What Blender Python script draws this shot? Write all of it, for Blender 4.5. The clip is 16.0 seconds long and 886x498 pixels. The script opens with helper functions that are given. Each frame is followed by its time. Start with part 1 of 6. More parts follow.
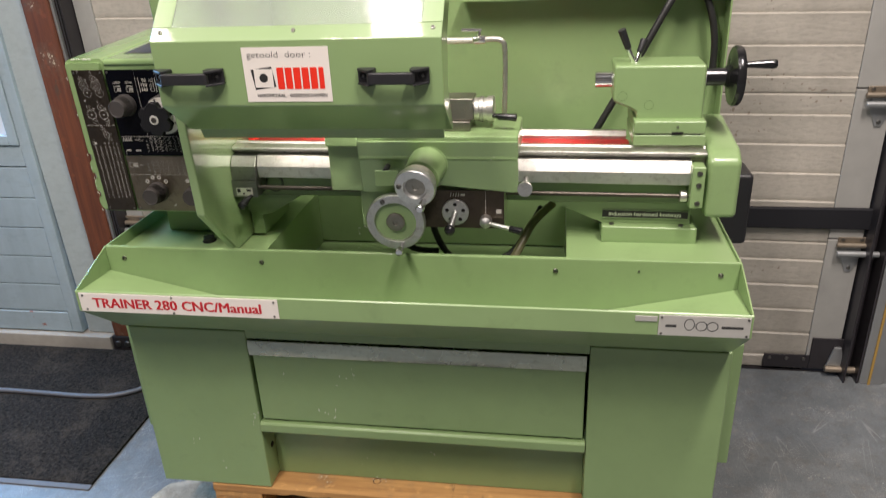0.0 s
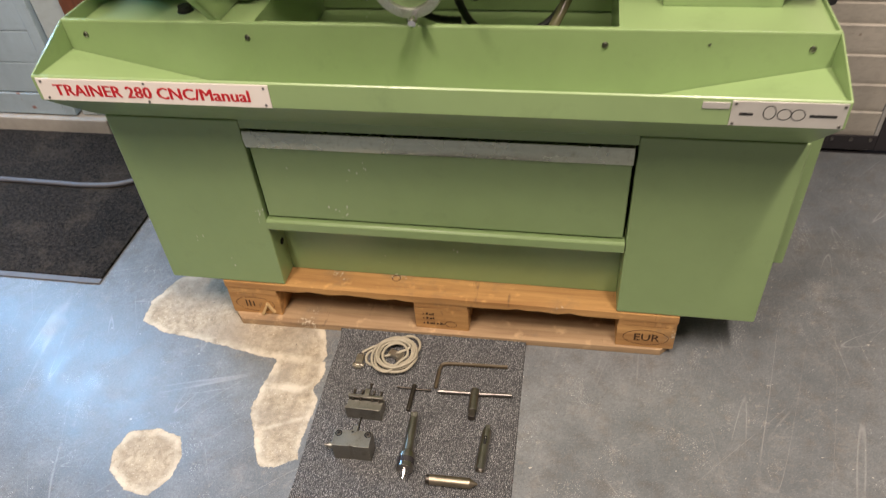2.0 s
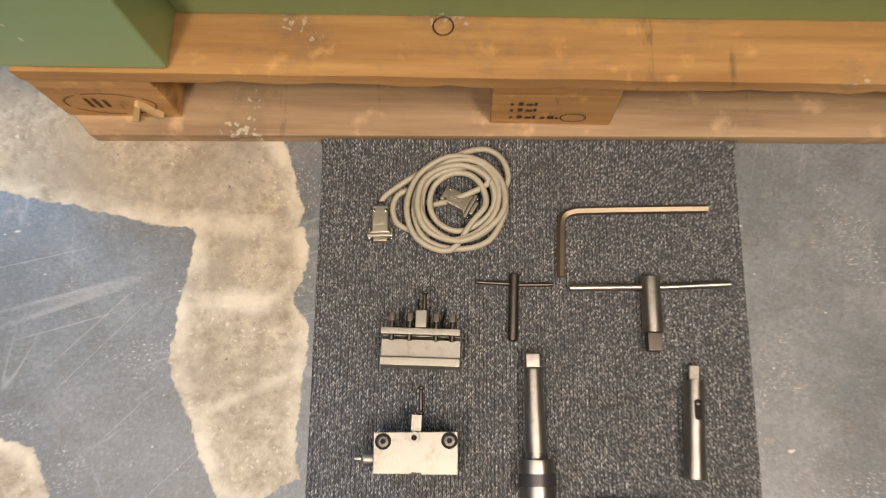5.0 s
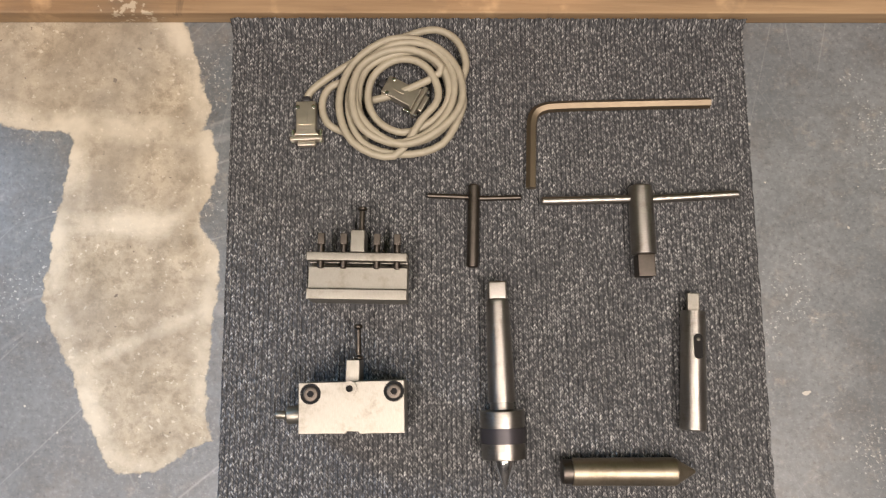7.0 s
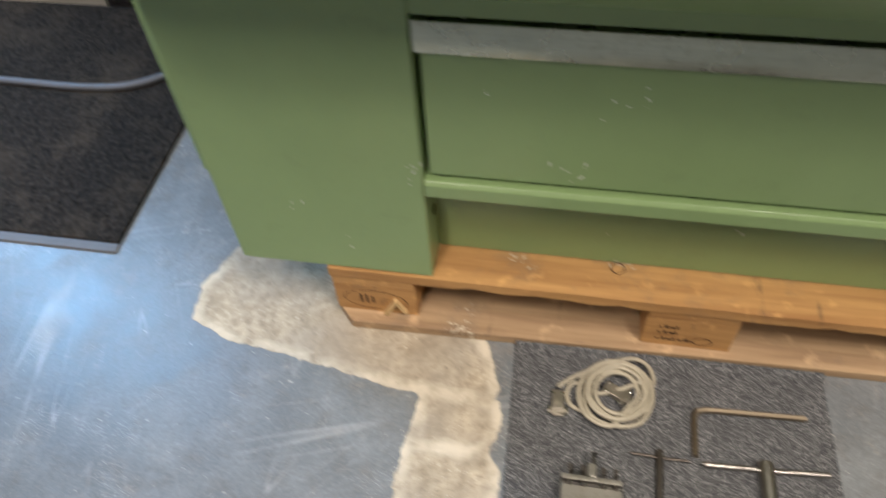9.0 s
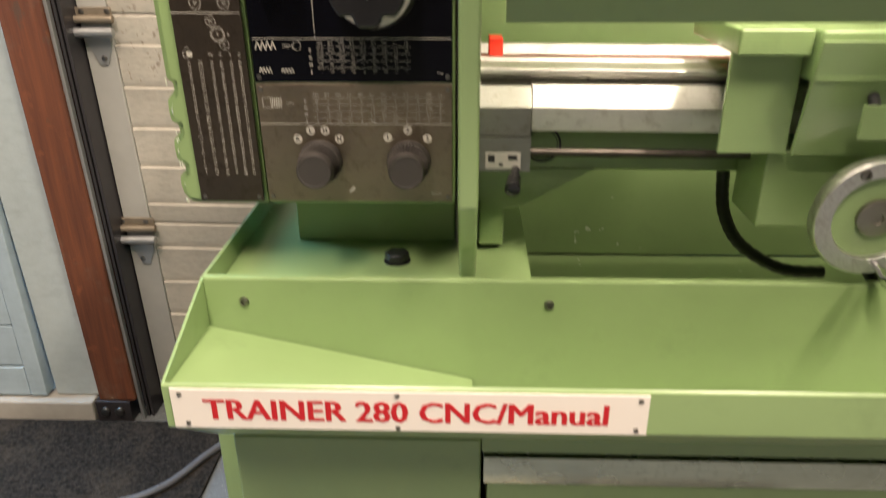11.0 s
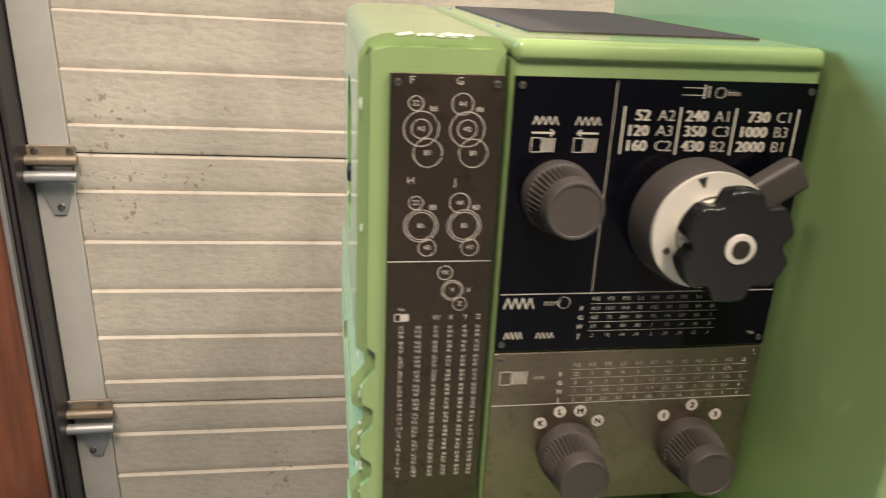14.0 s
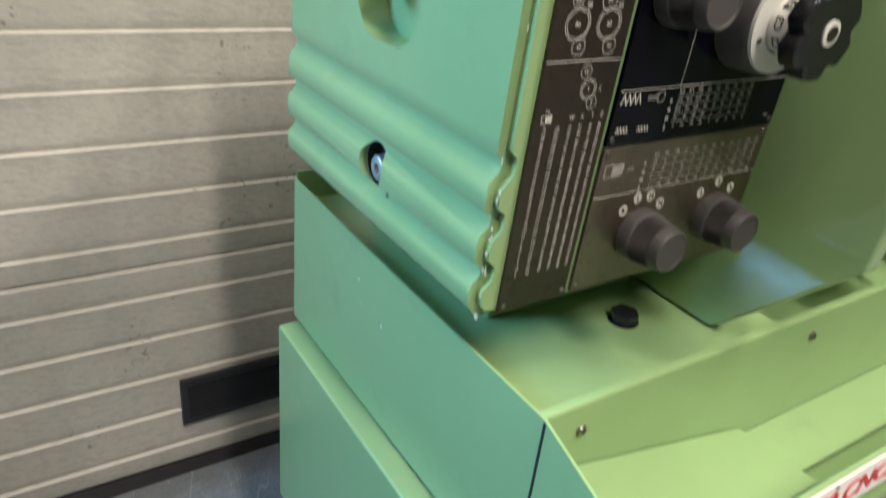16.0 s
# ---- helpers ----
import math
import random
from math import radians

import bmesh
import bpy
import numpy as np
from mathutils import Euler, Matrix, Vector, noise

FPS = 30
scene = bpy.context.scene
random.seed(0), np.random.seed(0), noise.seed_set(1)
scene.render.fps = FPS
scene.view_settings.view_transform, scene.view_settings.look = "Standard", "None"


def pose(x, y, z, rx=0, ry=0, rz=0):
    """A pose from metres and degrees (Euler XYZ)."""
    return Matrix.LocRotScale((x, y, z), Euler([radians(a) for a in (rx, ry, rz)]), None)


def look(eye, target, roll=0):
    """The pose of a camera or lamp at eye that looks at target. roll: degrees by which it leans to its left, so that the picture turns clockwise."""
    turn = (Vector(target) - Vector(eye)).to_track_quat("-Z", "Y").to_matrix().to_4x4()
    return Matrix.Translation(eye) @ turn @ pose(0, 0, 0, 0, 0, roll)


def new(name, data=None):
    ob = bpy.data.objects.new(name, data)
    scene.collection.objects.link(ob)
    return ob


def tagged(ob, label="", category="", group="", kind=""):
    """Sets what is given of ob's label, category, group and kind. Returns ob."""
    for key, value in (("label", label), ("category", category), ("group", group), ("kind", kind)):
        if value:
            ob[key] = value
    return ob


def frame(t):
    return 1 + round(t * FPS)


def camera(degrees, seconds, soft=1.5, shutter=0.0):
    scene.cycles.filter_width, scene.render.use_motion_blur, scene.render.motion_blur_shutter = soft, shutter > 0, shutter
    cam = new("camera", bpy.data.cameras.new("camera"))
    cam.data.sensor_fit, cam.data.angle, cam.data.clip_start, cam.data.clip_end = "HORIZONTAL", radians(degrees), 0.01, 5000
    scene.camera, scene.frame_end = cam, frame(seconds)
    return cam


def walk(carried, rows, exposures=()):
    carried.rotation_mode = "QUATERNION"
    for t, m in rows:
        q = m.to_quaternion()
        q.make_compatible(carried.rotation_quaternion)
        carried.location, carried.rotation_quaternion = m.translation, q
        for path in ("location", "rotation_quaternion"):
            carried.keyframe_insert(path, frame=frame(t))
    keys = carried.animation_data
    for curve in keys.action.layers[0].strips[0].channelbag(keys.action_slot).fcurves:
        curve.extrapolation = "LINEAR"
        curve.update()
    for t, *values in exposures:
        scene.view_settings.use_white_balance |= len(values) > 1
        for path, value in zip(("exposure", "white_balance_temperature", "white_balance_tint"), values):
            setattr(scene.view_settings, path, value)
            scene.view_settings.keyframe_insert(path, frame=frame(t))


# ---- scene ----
cam = camera(62.5, 16.0, 1.15, 0.42)
PATH = [
    (0, (0.96, -1.515, 1.598), (0.655, 0.283, 0.778), -2.5),
    (0.5, (0.962, -1.492, 1.579), (0.638, 0.246, 0.644), -3.2),
    (1, (0.968, -1.44, 1.562), (0.625, 0.216, 0.495), -3.9),
    (1.5, (0.963, -1.38, 1.546), (0.615, 0.178, 0.341), -4.5),
    (2, (0.921, -1.282, 1.501), (0.582, 0.167, 0.165), -4.9),
    (2.5, (0.864, -1.186, 1.458), (0.542, 0.152, 0.007), -5.4),
    (3, (0.809, -1.077, 1.407), (0.51, 0.114, -0.171), -6.3),
    (3.5, (0.706, -0.856, 1.313), (0.443, 0.167, -0.385), -7.3),
    (3.7, (0.668, -0.766, 1.274), (0.431, 0.174, -0.475), -7.7),
    (5.8, (0.492, -0.295, 0.674), (0.464, 0.078, -1.29), -3.6),
    (6, (0.496, -0.302, 0.668), (0.482, 0.062, -1.298), -1.5),
    (6.5, (0.51, -0.329, 0.679), (0.511, -0.007, -1.295), 0.7),
    (7, (0.53, -0.355, 0.683), (0.535, -0.028, -1.29), 1.8),
    (7.5, (0.553, -0.37, 0.695), (0.547, 0.038, -1.263), 1.5),
    (8, (0.555, -0.399, 0.763), (0.503, 0.178, -1.151), -0.6),
    (8.5, (0.494, -0.562, 0.993), (0.288, 0.386, -0.756), -4.0),
    (9, (0.352, -0.674, 1.11), (0.079, 0.529, -0.465), -4.2),
    (9.2, (0.243, -0.724, 1.118), (0.045, 0.605, -0.363), -1.4),
    (9.5, (0.196, -0.755, 1.161), (0.048, 0.691, -0.213), -1.1),
    (10, (0.186, -0.775, 1.189), (0.129, 0.818, -0.019), -0.6),
    (10.2, (0.189, -0.779, 1.197), (0.148, 0.868, 0.064), -0.5),
    (12.3, (0.072, -0.703, 1.375), (-0.048, 1.225, 0.855), 0.0),
    (12.5, (0.067, -0.7, 1.375), (-0.042, 1.229, 0.856), 0.1),
    (13, (0.039, -0.645, 1.362), (-0.012, 1.279, 0.82), 0.6),
    (13.5, (-0.068, -0.517, 1.347), (0.026, 1.391, 0.757), 1.3),
    (14, (-0.208, -0.428, 1.354), (0.096, 1.447, 0.73), 2.3),
    (14.5, (-0.361, -0.377, 1.36), (0.246, 1.41, 0.697), 4.1),
    (15, (-0.471, -0.331, 1.368), (0.36, 1.348, 0.667), 4.9),
    (15.5, (-0.506, -0.32, 1.358), (0.473, 1.24, 0.579), 5.7),
    (16, (-0.525, -0.337, 1.302), (0.498, 1.105, 0.368), 6.4),
]
EXPOSURES = [(0, -0.32, 6100, 20), (1.5, -0.2, 6500, 22), (3.5, -0.18, 7250, 23), (6, -0.46, 6500, 21), (7, -0.4, 6450, 22), (8, -0.32, 6200, 21), (8.5, -0.18, 6000, 17),
             (9, -0.32, 6300, 18), (9.5, -0.04, 7350, 18), (10, 0.06, 7250, 18), (13, 0.2, 6950, 23), (14.5, 0.16, 6750, 18), (16, 0.1, 6050, 14)]
walk(cam, [(t, look(eye, target, roll)) for t, eye, target, roll in PATH], EXPOSURES)

# ---------- light ----------
world = bpy.data.worlds.new("world")
scene.world = world
world.use_nodes = True
world.node_tree.nodes["Background"].inputs[0].default_value = (0.75, 0.85, 1.0, 1)
world.node_tree.nodes["Background"].inputs[1].default_value = 0.2


def area(name, m, sx, sy, power, color):
    d = bpy.data.lights.new(name, "AREA")
    d.shape, d.size, d.size_y, d.energy, d.color = "RECTANGLE", sx, sy, power, color
    ob = new(name, d)
    ob.matrix_world = m
    return ob


WARM, COOL = (1.0, 0.91, 0.76), (0.24, 0.6, 1.0)
area("ceiling_lamp", pose(-1.6, -0.75, 4.4), 0.3, 1.5, 45, WARM)
area("ceiling_lamp", pose(0.0, -0.75, 4.4), 0.3, 1.5, 45, WARM)
area("ceiling_lamp", pose(1.9, -1.5, 4.4), 0.3, 1.5, 235, WARM)
area("ceiling_lamp", pose(-0.45, -2.5, 4.4), 0.3, 1.5, 180, WARM)
area("window_daylight", look((-1.52, 0.874, 1.43), (-1.2, -0.6, 1.1)), 0.84, 1.0, 120, COOL)

# ---------- materials ----------


class Nodes:
    """A small helper for node materials."""

    def __init__(self, name):
        self.mat = bpy.data.materials.new(name)
        self.mat.use_nodes = True
        self.tree = self.mat.node_tree
        self.bsdf = self.tree.nodes["Principled BSDF"]
        self.coord = self.tree.nodes.new("ShaderNodeTexCoord").outputs["Object"]

    def add(self, kind, **inputs):
        n = self.tree.nodes.new("ShaderNode" + kind)
        for k, v in inputs.items():
            self.put(n.inputs[k.replace("_", " ")], v)
        return n

    def put(self, socket, v):
        if isinstance(v, bpy.types.NodeSocket):
            self.tree.links.new(v, socket)
        else:
            socket.default_value = v

    def math(self, op, a, b=0.0, c=0.0):
        n = self.tree.nodes.new("ShaderNodeMath")
        n.operation = op
        for i, v in enumerate((a, b, c)):
            self.put(n.inputs[i], v)
        return n.outputs[0]

    def vmath(self, op, a, b=None, out=0):
        n = self.tree.nodes.new("ShaderNodeVectorMath")
        n.operation = op
        self.put(n.inputs[0], a)
        if b is not None:
            self.put(n.inputs[1], b)
        return n.outputs["Value" if out else "Vector"]

    def scaled(self, s):
        return self.vmath("MULTIPLY", self.coord, s)

    def noise(self, scale, detail=3.0, rough=0.55, vector=None):
        n = self.add("TexNoise", Scale=scale, Detail=detail, Roughness=rough)
        self.put(n.inputs["Vector"], vector or self.coord)
        return n.outputs["Fac"]

    def ramp(self, fac, a, b):
        n = self.add("MapRange", Value=fac)
        n.inputs["From Min"].default_value, n.inputs["From Max"].default_value = a, b
        return n.outputs["Result"]

    def mix(self, fac, a, b):
        n = self.tree.nodes.new("ShaderNodeMix")
        n.data_type = "RGBA"
        for i, v in ((0, fac), (6, a), (7, b)):
            self.put(n.inputs[i], (*v, 1) if isinstance(v, tuple) and len(v) == 3 else v)
        return n.outputs[2]

    def bump(self, height, strength=0.3, distance=0.001):
        n = self.add("Bump", Strength=strength, Distance=distance, Height=height)
        self.put(self.bsdf.inputs["Normal"], n.outputs[0])

    def set(self, **inputs):
        for k, v in inputs.items():
            self.put(self.bsdf.inputs[k.replace("_", " ")], (*v, 1) if isinstance(v, tuple) and len(v) == 3 else v)
        return self.mat


def tint(c, k):
    return tuple(min(1.0, v * k) for v in c)


def plain(name, c, rough=0.5, metal=0.0, grain=60.0, var=0.15, bump=0.1, coat=0.0):
    n = Nodes(name)
    f = n.noise(grain, 4)
    f2 = n.noise(grain / 9, 2)
    col = n.mix(n.math("MULTIPLY", n.math("ADD", f, f2), 0.5), tint(c, 1 - var), tint(c, 1 + var))
    n.bump(f, bump, 0.0005)
    return n.set(Base_Color=col, Roughness=n.math("ADD", n.math("MULTIPLY", f2, 0.16), rough - 0.08), Metallic=metal, Coat_Weight=coat)


def paint(name, c, rough=0.3, chips=True):
    n = Nodes(name)
    big = n.noise(2.5, 3)
    mid = n.noise(18, 4)
    col = n.mix(n.math("MULTIPLY", n.math("ADD", big, mid), 0.5), tint(c, 0.86), tint(c, 1.14))
    if chips:
        spot = n.ramp(n.math("MULTIPLY", n.noise(75, 2), n.ramp(n.noise(5, 3), 0.5, 0.66)), 0.7, 0.71)
        col = n.mix(spot, col, (0.62, 0.66, 0.52))
        dirt = n.math("MULTIPLY", n.ramp(n.noise(9, 6, 0.7), 0.56, 0.8), 0.35)
        col = n.mix(dirt, col, tint(c, 0.45))
    n.bump(n.noise(320, 2), 0.06, 0.0006)
    return n.set(Base_Color=col, Roughness=n.math("ADD", n.math("MULTIPLY", mid, 0.16), rough - 0.06), Coat_Weight=0.25, Coat_Roughness=0.2)


def brushed(name, c, rough=0.3, stretch=(1, 40, 40), scale=40.0):
    n = Nodes(name)
    f = n.noise(scale, 4, 0.6, n.scaled(stretch))
    g = n.noise(14, 4)
    col = n.mix(n.math("MULTIPLY", n.math("ADD", f, g), 0.5), tint(c, 0.55), tint(c, 1.4))
    patina = n.math("MULTIPLY", n.ramp(n.noise(55, 6, 0.75), 0.52, 0.68), 0.45)
    col = n.mix(patina, col, (c[0] * 0.45, c[1] * 0.4, c[2] * 0.34))
    n.bump(f, 0.3, 0.0005)
    return n.set(Base_Color=col, Metallic=1.0, Roughness=n.math("ADD", n.math("MULTIPLY", g, 0.22), rough - 0.1))


GREEN_C = (0.238, 0.35, 0.148)
green = paint("green_paint", GREEN_C)
green_glossy = paint("green_gloss_paint", GREEN_C, 0.12)


def lacquer(name, c):
    """Smooth sheet-metal enamel with a clear, mirror-like top coat."""
    n = Nodes(name)
    col = n.mix(n.noise(3, 3), tint(c, 0.92), tint(c, 1.08))
    spot = n.ramp(n.math("MULTIPLY", n.noise(70, 2), n.ramp(n.noise(4, 3), 0.5, 0.66)), 0.72, 0.73)
    col = n.mix(spot, col, (0.45, 0.3, 0.2))
    n.bump(n.noise(26, 2), 0.05, 0.002)
    return n.set(Base_Color=col, Roughness=0.35, Coat_Weight=1.0, Coat_Roughness=n.math("MULTIPLY", n.noise(12, 3), 0.09))


green_lacquer = lacquer("green_lacquer", GREEN_C)
steel = brushed("ground_steel", (0.72, 0.7, 0.65), 0.42)
steel_dark = brushed("tool_steel", (0.12, 0.105, 0.09), 0.4, (8, 8, 8), 60)
steel_y = brushed("turned_steel", (0.36, 0.34, 0.31), 0.32, (4, 60, 4), 40)
steel_light = brushed("milled_steel", (0.32, 0.305, 0.265), 0.42, (40, 6, 40), 40)
bracket_grey = brushed("grey_green_metal", (0.3, 0.31, 0.27), 0.36, (2, 30, 30), 20)
brass_steel = brushed("brassy_steel", (0.37, 0.315, 0.235), 0.42, (60, 4, 4), 40)
alu = brushed("cast_aluminium", (0.66, 0.66, 0.64), 0.42, (3, 3, 3), 90)
chrome = plain("chrome", (0.75, 0.75, 0.74), 0.14, 1.0, 40, 0.1, 0.02)
screw_metal = plain("screw_metal", (0.25, 0.24, 0.22), 0.35, 1.0, 200, 0.3, 0.1)
black_plastic = plain("black_plastic", (0.018, 0.018, 0.02), 0.42, 0, 500, 0.25, 0.25)
black_soft = plain("grey_black_rubber", (0.05, 0.044, 0.041), 0.55, 0, 600, 0.25, 0.3)
black_gloss = plain("black_bakelite", (0.012, 0.012, 0.013), 0.16, 0, 80, 0.3, 0.04)
plate_black = plain("black_legend_plate", (0.002, 0.0022, 0.0045), 0.16, 0, 40, 0.3, 0.03)
plate_brown = brushed("brown_anodised_plate", (0.115, 0.092, 0.072), 0.4, (60, 60, 2), 40)
plate_taupe = brushed("taupe_anodised_plate", (0.285, 0.235, 0.175), 0.4, (2, 60, 60), 40)
plate_black.node_tree.nodes["Principled BSDF"].inputs["Specular IOR Level"].default_value = 0.18
rust_brown = plain("rusty_bore", (0.24, 0.1, 0.05), 0.6, 0.2, 90, 0.5, 0.3)
dial_satin = plain("satin_dial", (0.72, 0.69, 0.62), 0.38, 0.15, 60, 0.08, 0.05)
white_print = plain("white_print", (0.54, 0.51, 0.45), 0.5, 0, 60, 0.05, 0)
sign_white = plain("white_enamel", (0.75, 0.7, 0.64), 0.35, 0, 30, 0.06, 0.05)
sign_silver = plain("printed_aluminium", (0.62, 0.6, 0.55), 0.35, 0.5, 25, 0.2, 0.1)
red_print = plain("red_print", (0.5, 0.01, 0.015), 0.4, 0, 60, 0.1, 0)
red_bright = plain("orange_red_print", (0.75, 0.03, 0.01), 0.4, 0, 60, 0.1, 0)
black_print = plain("black_print", (0.02, 0.02, 0.02), 0.5, 0, 60, 0.1, 0)
red_paint = plain("red_enamel", (0.55, 0.012, 0.008), 0.35, 0, 40, 0.2, 0.1)
cable_beige = plain("beige_cable", (0.37, 0.335, 0.25), 0.5, 0, 120, 0.4, 0.2)
cable_grey = plain("grey_cable", (0.12, 0.125, 0.14), 0.5, 0, 120, 0.2, 0.1)
hose_black = plain("black_hose", (0.02, 0.02, 0.02), 0.4, 0, 200, 0.3, 0.2)
hose_clear = plain("yellowed_hose", (0.2, 0.19, 0.1), 0.25, 0, 120, 0.3, 0.1)
# near-black that paints the shade into holes, recesses and gaps
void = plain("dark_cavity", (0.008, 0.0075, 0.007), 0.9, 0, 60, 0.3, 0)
plug_grey = plain("dsub_shell", (0.5, 0.46, 0.38), 0.3, 0.9, 200, 0.3, 0.2)


def acrylic():
    n = Nodes("clear_acrylic")
    return n.set(Base_Color=(0.9, 0.95, 0.92), Roughness=n.math("MULTIPLY", n.noise(5, 4), 0.12), Transmission_Weight=0.9, IOR=1.45)


clear = acrylic()


def wood(name, c, dark, along=0):
    n = Nodes(name)
    s = [14.0, 14.0, 14.0]
    s[along] = 0.9
    v = n.scaled(tuple(s))
    rnd = n.add("ObjectInfo").outputs["Random"]
    off = n.vmath("ADD", v, n.vmath("MULTIPLY", n.add("CombineXYZ", X=rnd, Y=rnd, Z=rnd).outputs[0], (7.0, 13.0, 5.0)))
    g = n.noise(3.2, 5, 0.6, off)
    fine = n.noise(16, 3, 0.6, off)
    col = n.mix(n.ramp(g, 0.3, 0.72), dark, c)
    col = n.mix(n.math("MULTIPLY", fine, 0.35), col, tint(dark, 0.8))
    blot = n.math("MULTIPLY", n.ramp(n.noise(7, 6, 0.7), 0.54, 0.7), 0.55)
    col = n.mix(blot, col, (0.16, 0.125, 0.09))
    smear = n.noise(9, 5, 0.7, n.vmath("ADD", n.scaled((2.2, 0.35, 1)), (3.0, 1.0, 0.0)))
    col = n.mix(n.math("MULTIPLY", n.ramp(smear, 0.62, 0.7), 0.7), col, (0.07, 0.05, 0.035))
    crumb = n.ramp(n.math("MULTIPLY", n.noise(130, 3), n.ramp(n.noise(7, 3), 0.4, 0.7)), 0.5, 0.56)
    col = n.mix(n.math("MULTIPLY", crumb, 0.7), col, (0.62, 0.54, 0.4))
    worn = n.math("MULTIPLY", n.ramp(n.noise(23, 4), 0.6, 0.72), 0.5)
    col = n.mix(worn, col, tint(c, 1.35))
    n.bump(n.math("ADD", g, fine), 0.35, 0.0015)
    return n.set(Base_Color=col, Roughness=0.68)


wood_pallet = wood("pallet_wood", (0.64, 0.37, 0.135), (0.35, 0.17, 0.055))
wood_grey = wood("dusty_pallet_wood", (0.52, 0.36, 0.2), (0.27, 0.17, 0.09))
wood_brown = wood("stained_hardwood", (0.2, 0.062, 0.025), (0.09, 0.028, 0.014), 2)


def floor_material():
    """Grey painted concrete with bare patches, scratches and specks."""
    n = Nodes("painted_concrete")
    flat_coord = n.vmath("MULTIPLY", n.coord, (1, 1, 0))
    wob = n.math("SUBTRACT", n.noise(7, 2), 0.5)
    wob2 = n.math("SUBTRACT", n.noise(34, 4, 0.65), 0.5)

    def convex(*pts):
        """Signed distance to a convex patch, its corners counter-clockwise."""
        out = None
        for (ax, ay), (bx_, by_) in zip(pts, pts[1:] + pts[:1]):
            nx_, ny_ = Vector((by_ - ay, ax - bx_)).normalized()
            e = n.math("SUBTRACT", n.vmath("DOT_PRODUCT", flat_coord, (nx_, ny_, 0), 1), nx_ * ax + ny_ * ay)
            out = e if out is None else n.math("MAXIMUM", out, e)
        return out

    d = None
    for e in (convex((-0.268, -0.045), (-0.19, -0.076), (0.17, -0.136), (0.21, -0.1), (0.2, 0.3), (-0.24, 0.134), (-0.28, 0.03)),
              convex((0.15, -0.13), (0.292, -0.14), (0.3, -0.11), (0.283, -0.05), (0.262, 0.0), (0.2, 0.15), (0.15, 0.15)),
              convex((0.165, -0.235), (0.296, -0.222), (0.314, -0.168), (0.303, -0.13), (0.17, -0.12)),
              convex((0.155, -0.296), (0.195, -0.378), (0.317, -0.31), (0.321, -0.25), (0.297, -0.215), (0.166, -0.22)),
              convex((0.195, -0.378), (0.238, -0.454), (0.275, -0.451), (0.322, -0.42), (0.319, -0.29), (0.19, -0.34)),
              convex((-0.137, -0.462), (-0.12, -0.51), (-0.06, -0.552), (0.005, -0.56), (0.042, -0.51), (0.04, -0.45), (0.012, -0.399), (-0.05, -0.385), (-0.118, -0.402)),
              convex((1.2, -0.455), (1.212, -0.52), (1.228, -0.515), (1.222, -0.445)),
              convex((-0.39, -0.74), (-0.34, -0.82), (-0.26, -0.78), (-0.25, -0.7), (-0.32, -0.67))):
        if d is None:
            d = e
        else:
            m = n.tree.nodes.new("ShaderNodeMath")
            m.operation = "SMOOTH_MIN"
            n.put(m.inputs[0], d), n.put(m.inputs[1], e)
            m.inputs[2].default_value = 0.008
            d = m.outputs[0]
    d = n.math("ADD", d, n.math("ADD", n.math("MULTIPLY", wob, 0.022), n.math("ADD", n.math("MULTIPLY", wob2, 0.016), n.math("MULTIPLY", n.math("SUBTRACT", n.noise(110, 4, 0.7), 0.5), 0.008))))
    bare = n.ramp(d, 0.001, -0.001)
    edge = n.ramp(n.math("ABSOLUTE", n.math("ADD", d, 0.006)), 0.017, 0.003)
    big = n.noise(1.6, 4)
    mid = n.noise(11, 5, 0.65)
    fine = n.noise(120, 3)
    base = n.mix(n.ramp(n.math("MULTIPLY", n.math("ADD", big, mid), 0.5), 0.34, 0.66), (0.1, 0.116, 0.126), (0.205, 0.222, 0.228))
    base = n.mix(n.math("MULTIPLY", n.ramp(n.noise(19, 6, 0.75), 0.5, 0.68), 0.6), base, (0.12, 0.108, 0.095))
    base = n.mix(n.math("MULTIPLY", n.ramp(fine, 0.4, 0.6), 0.28), base, (0.085, 0.088, 0.092))
    grit = n.noise(260, 4, 0.75)
    base = n.mix(n.math("MULTIPLY", n.ramp(grit, 0.54, 0.68), 0.35), base, (0.4, 0.4, 0.39))
    base = n.mix(n.math("MULTIPLY", n.ramp(grit, 0.44, 0.34), 0.5), base, (0.06, 0.06, 0.06))
    scr = n.noise(6, 5, 0.7, n.vmath("MULTIPLY", n.coord, (9, 0.8, 1)))
    scr2 = n.noise(5, 5, 0.7, n.vmath("MULTIPLY", n.add("VectorRotate", Vector=n.coord, Angle=0.9).outputs[0], (12, 0.7, 1)))
    marks = n.math("MAXIMUM", n.ramp(scr, 0.645, 0.7), n.ramp(scr2, 0.65, 0.7))
    base = n.mix(n.math("MULTIPLY", marks, 0.15), base, (0.46, 0.44, 0.4))
    for turn, mask_scale, seed in ((0.25, 2.3, 0.0), (-0.5, 3.1, 4.0), (1.25, 2.7, 9.0), (0.75, 3.5, 14.0), (-0.15, 4.1, 21.0)):
        rot = n.add("VectorRotate", Vector=flat_coord, Angle=turn).outputs[0]
        vec = n.vmath("ADD", n.vmath("MULTIPLY", rot, (1.0, 0.05, 1.0)), (seed, seed, 0.0))
        line = n.ramp(n.math("ABSOLUTE", n.math("SUBTRACT", n.noise(9, 1, 0.4, vec), 0.5)), 0.0028, 0.0006)
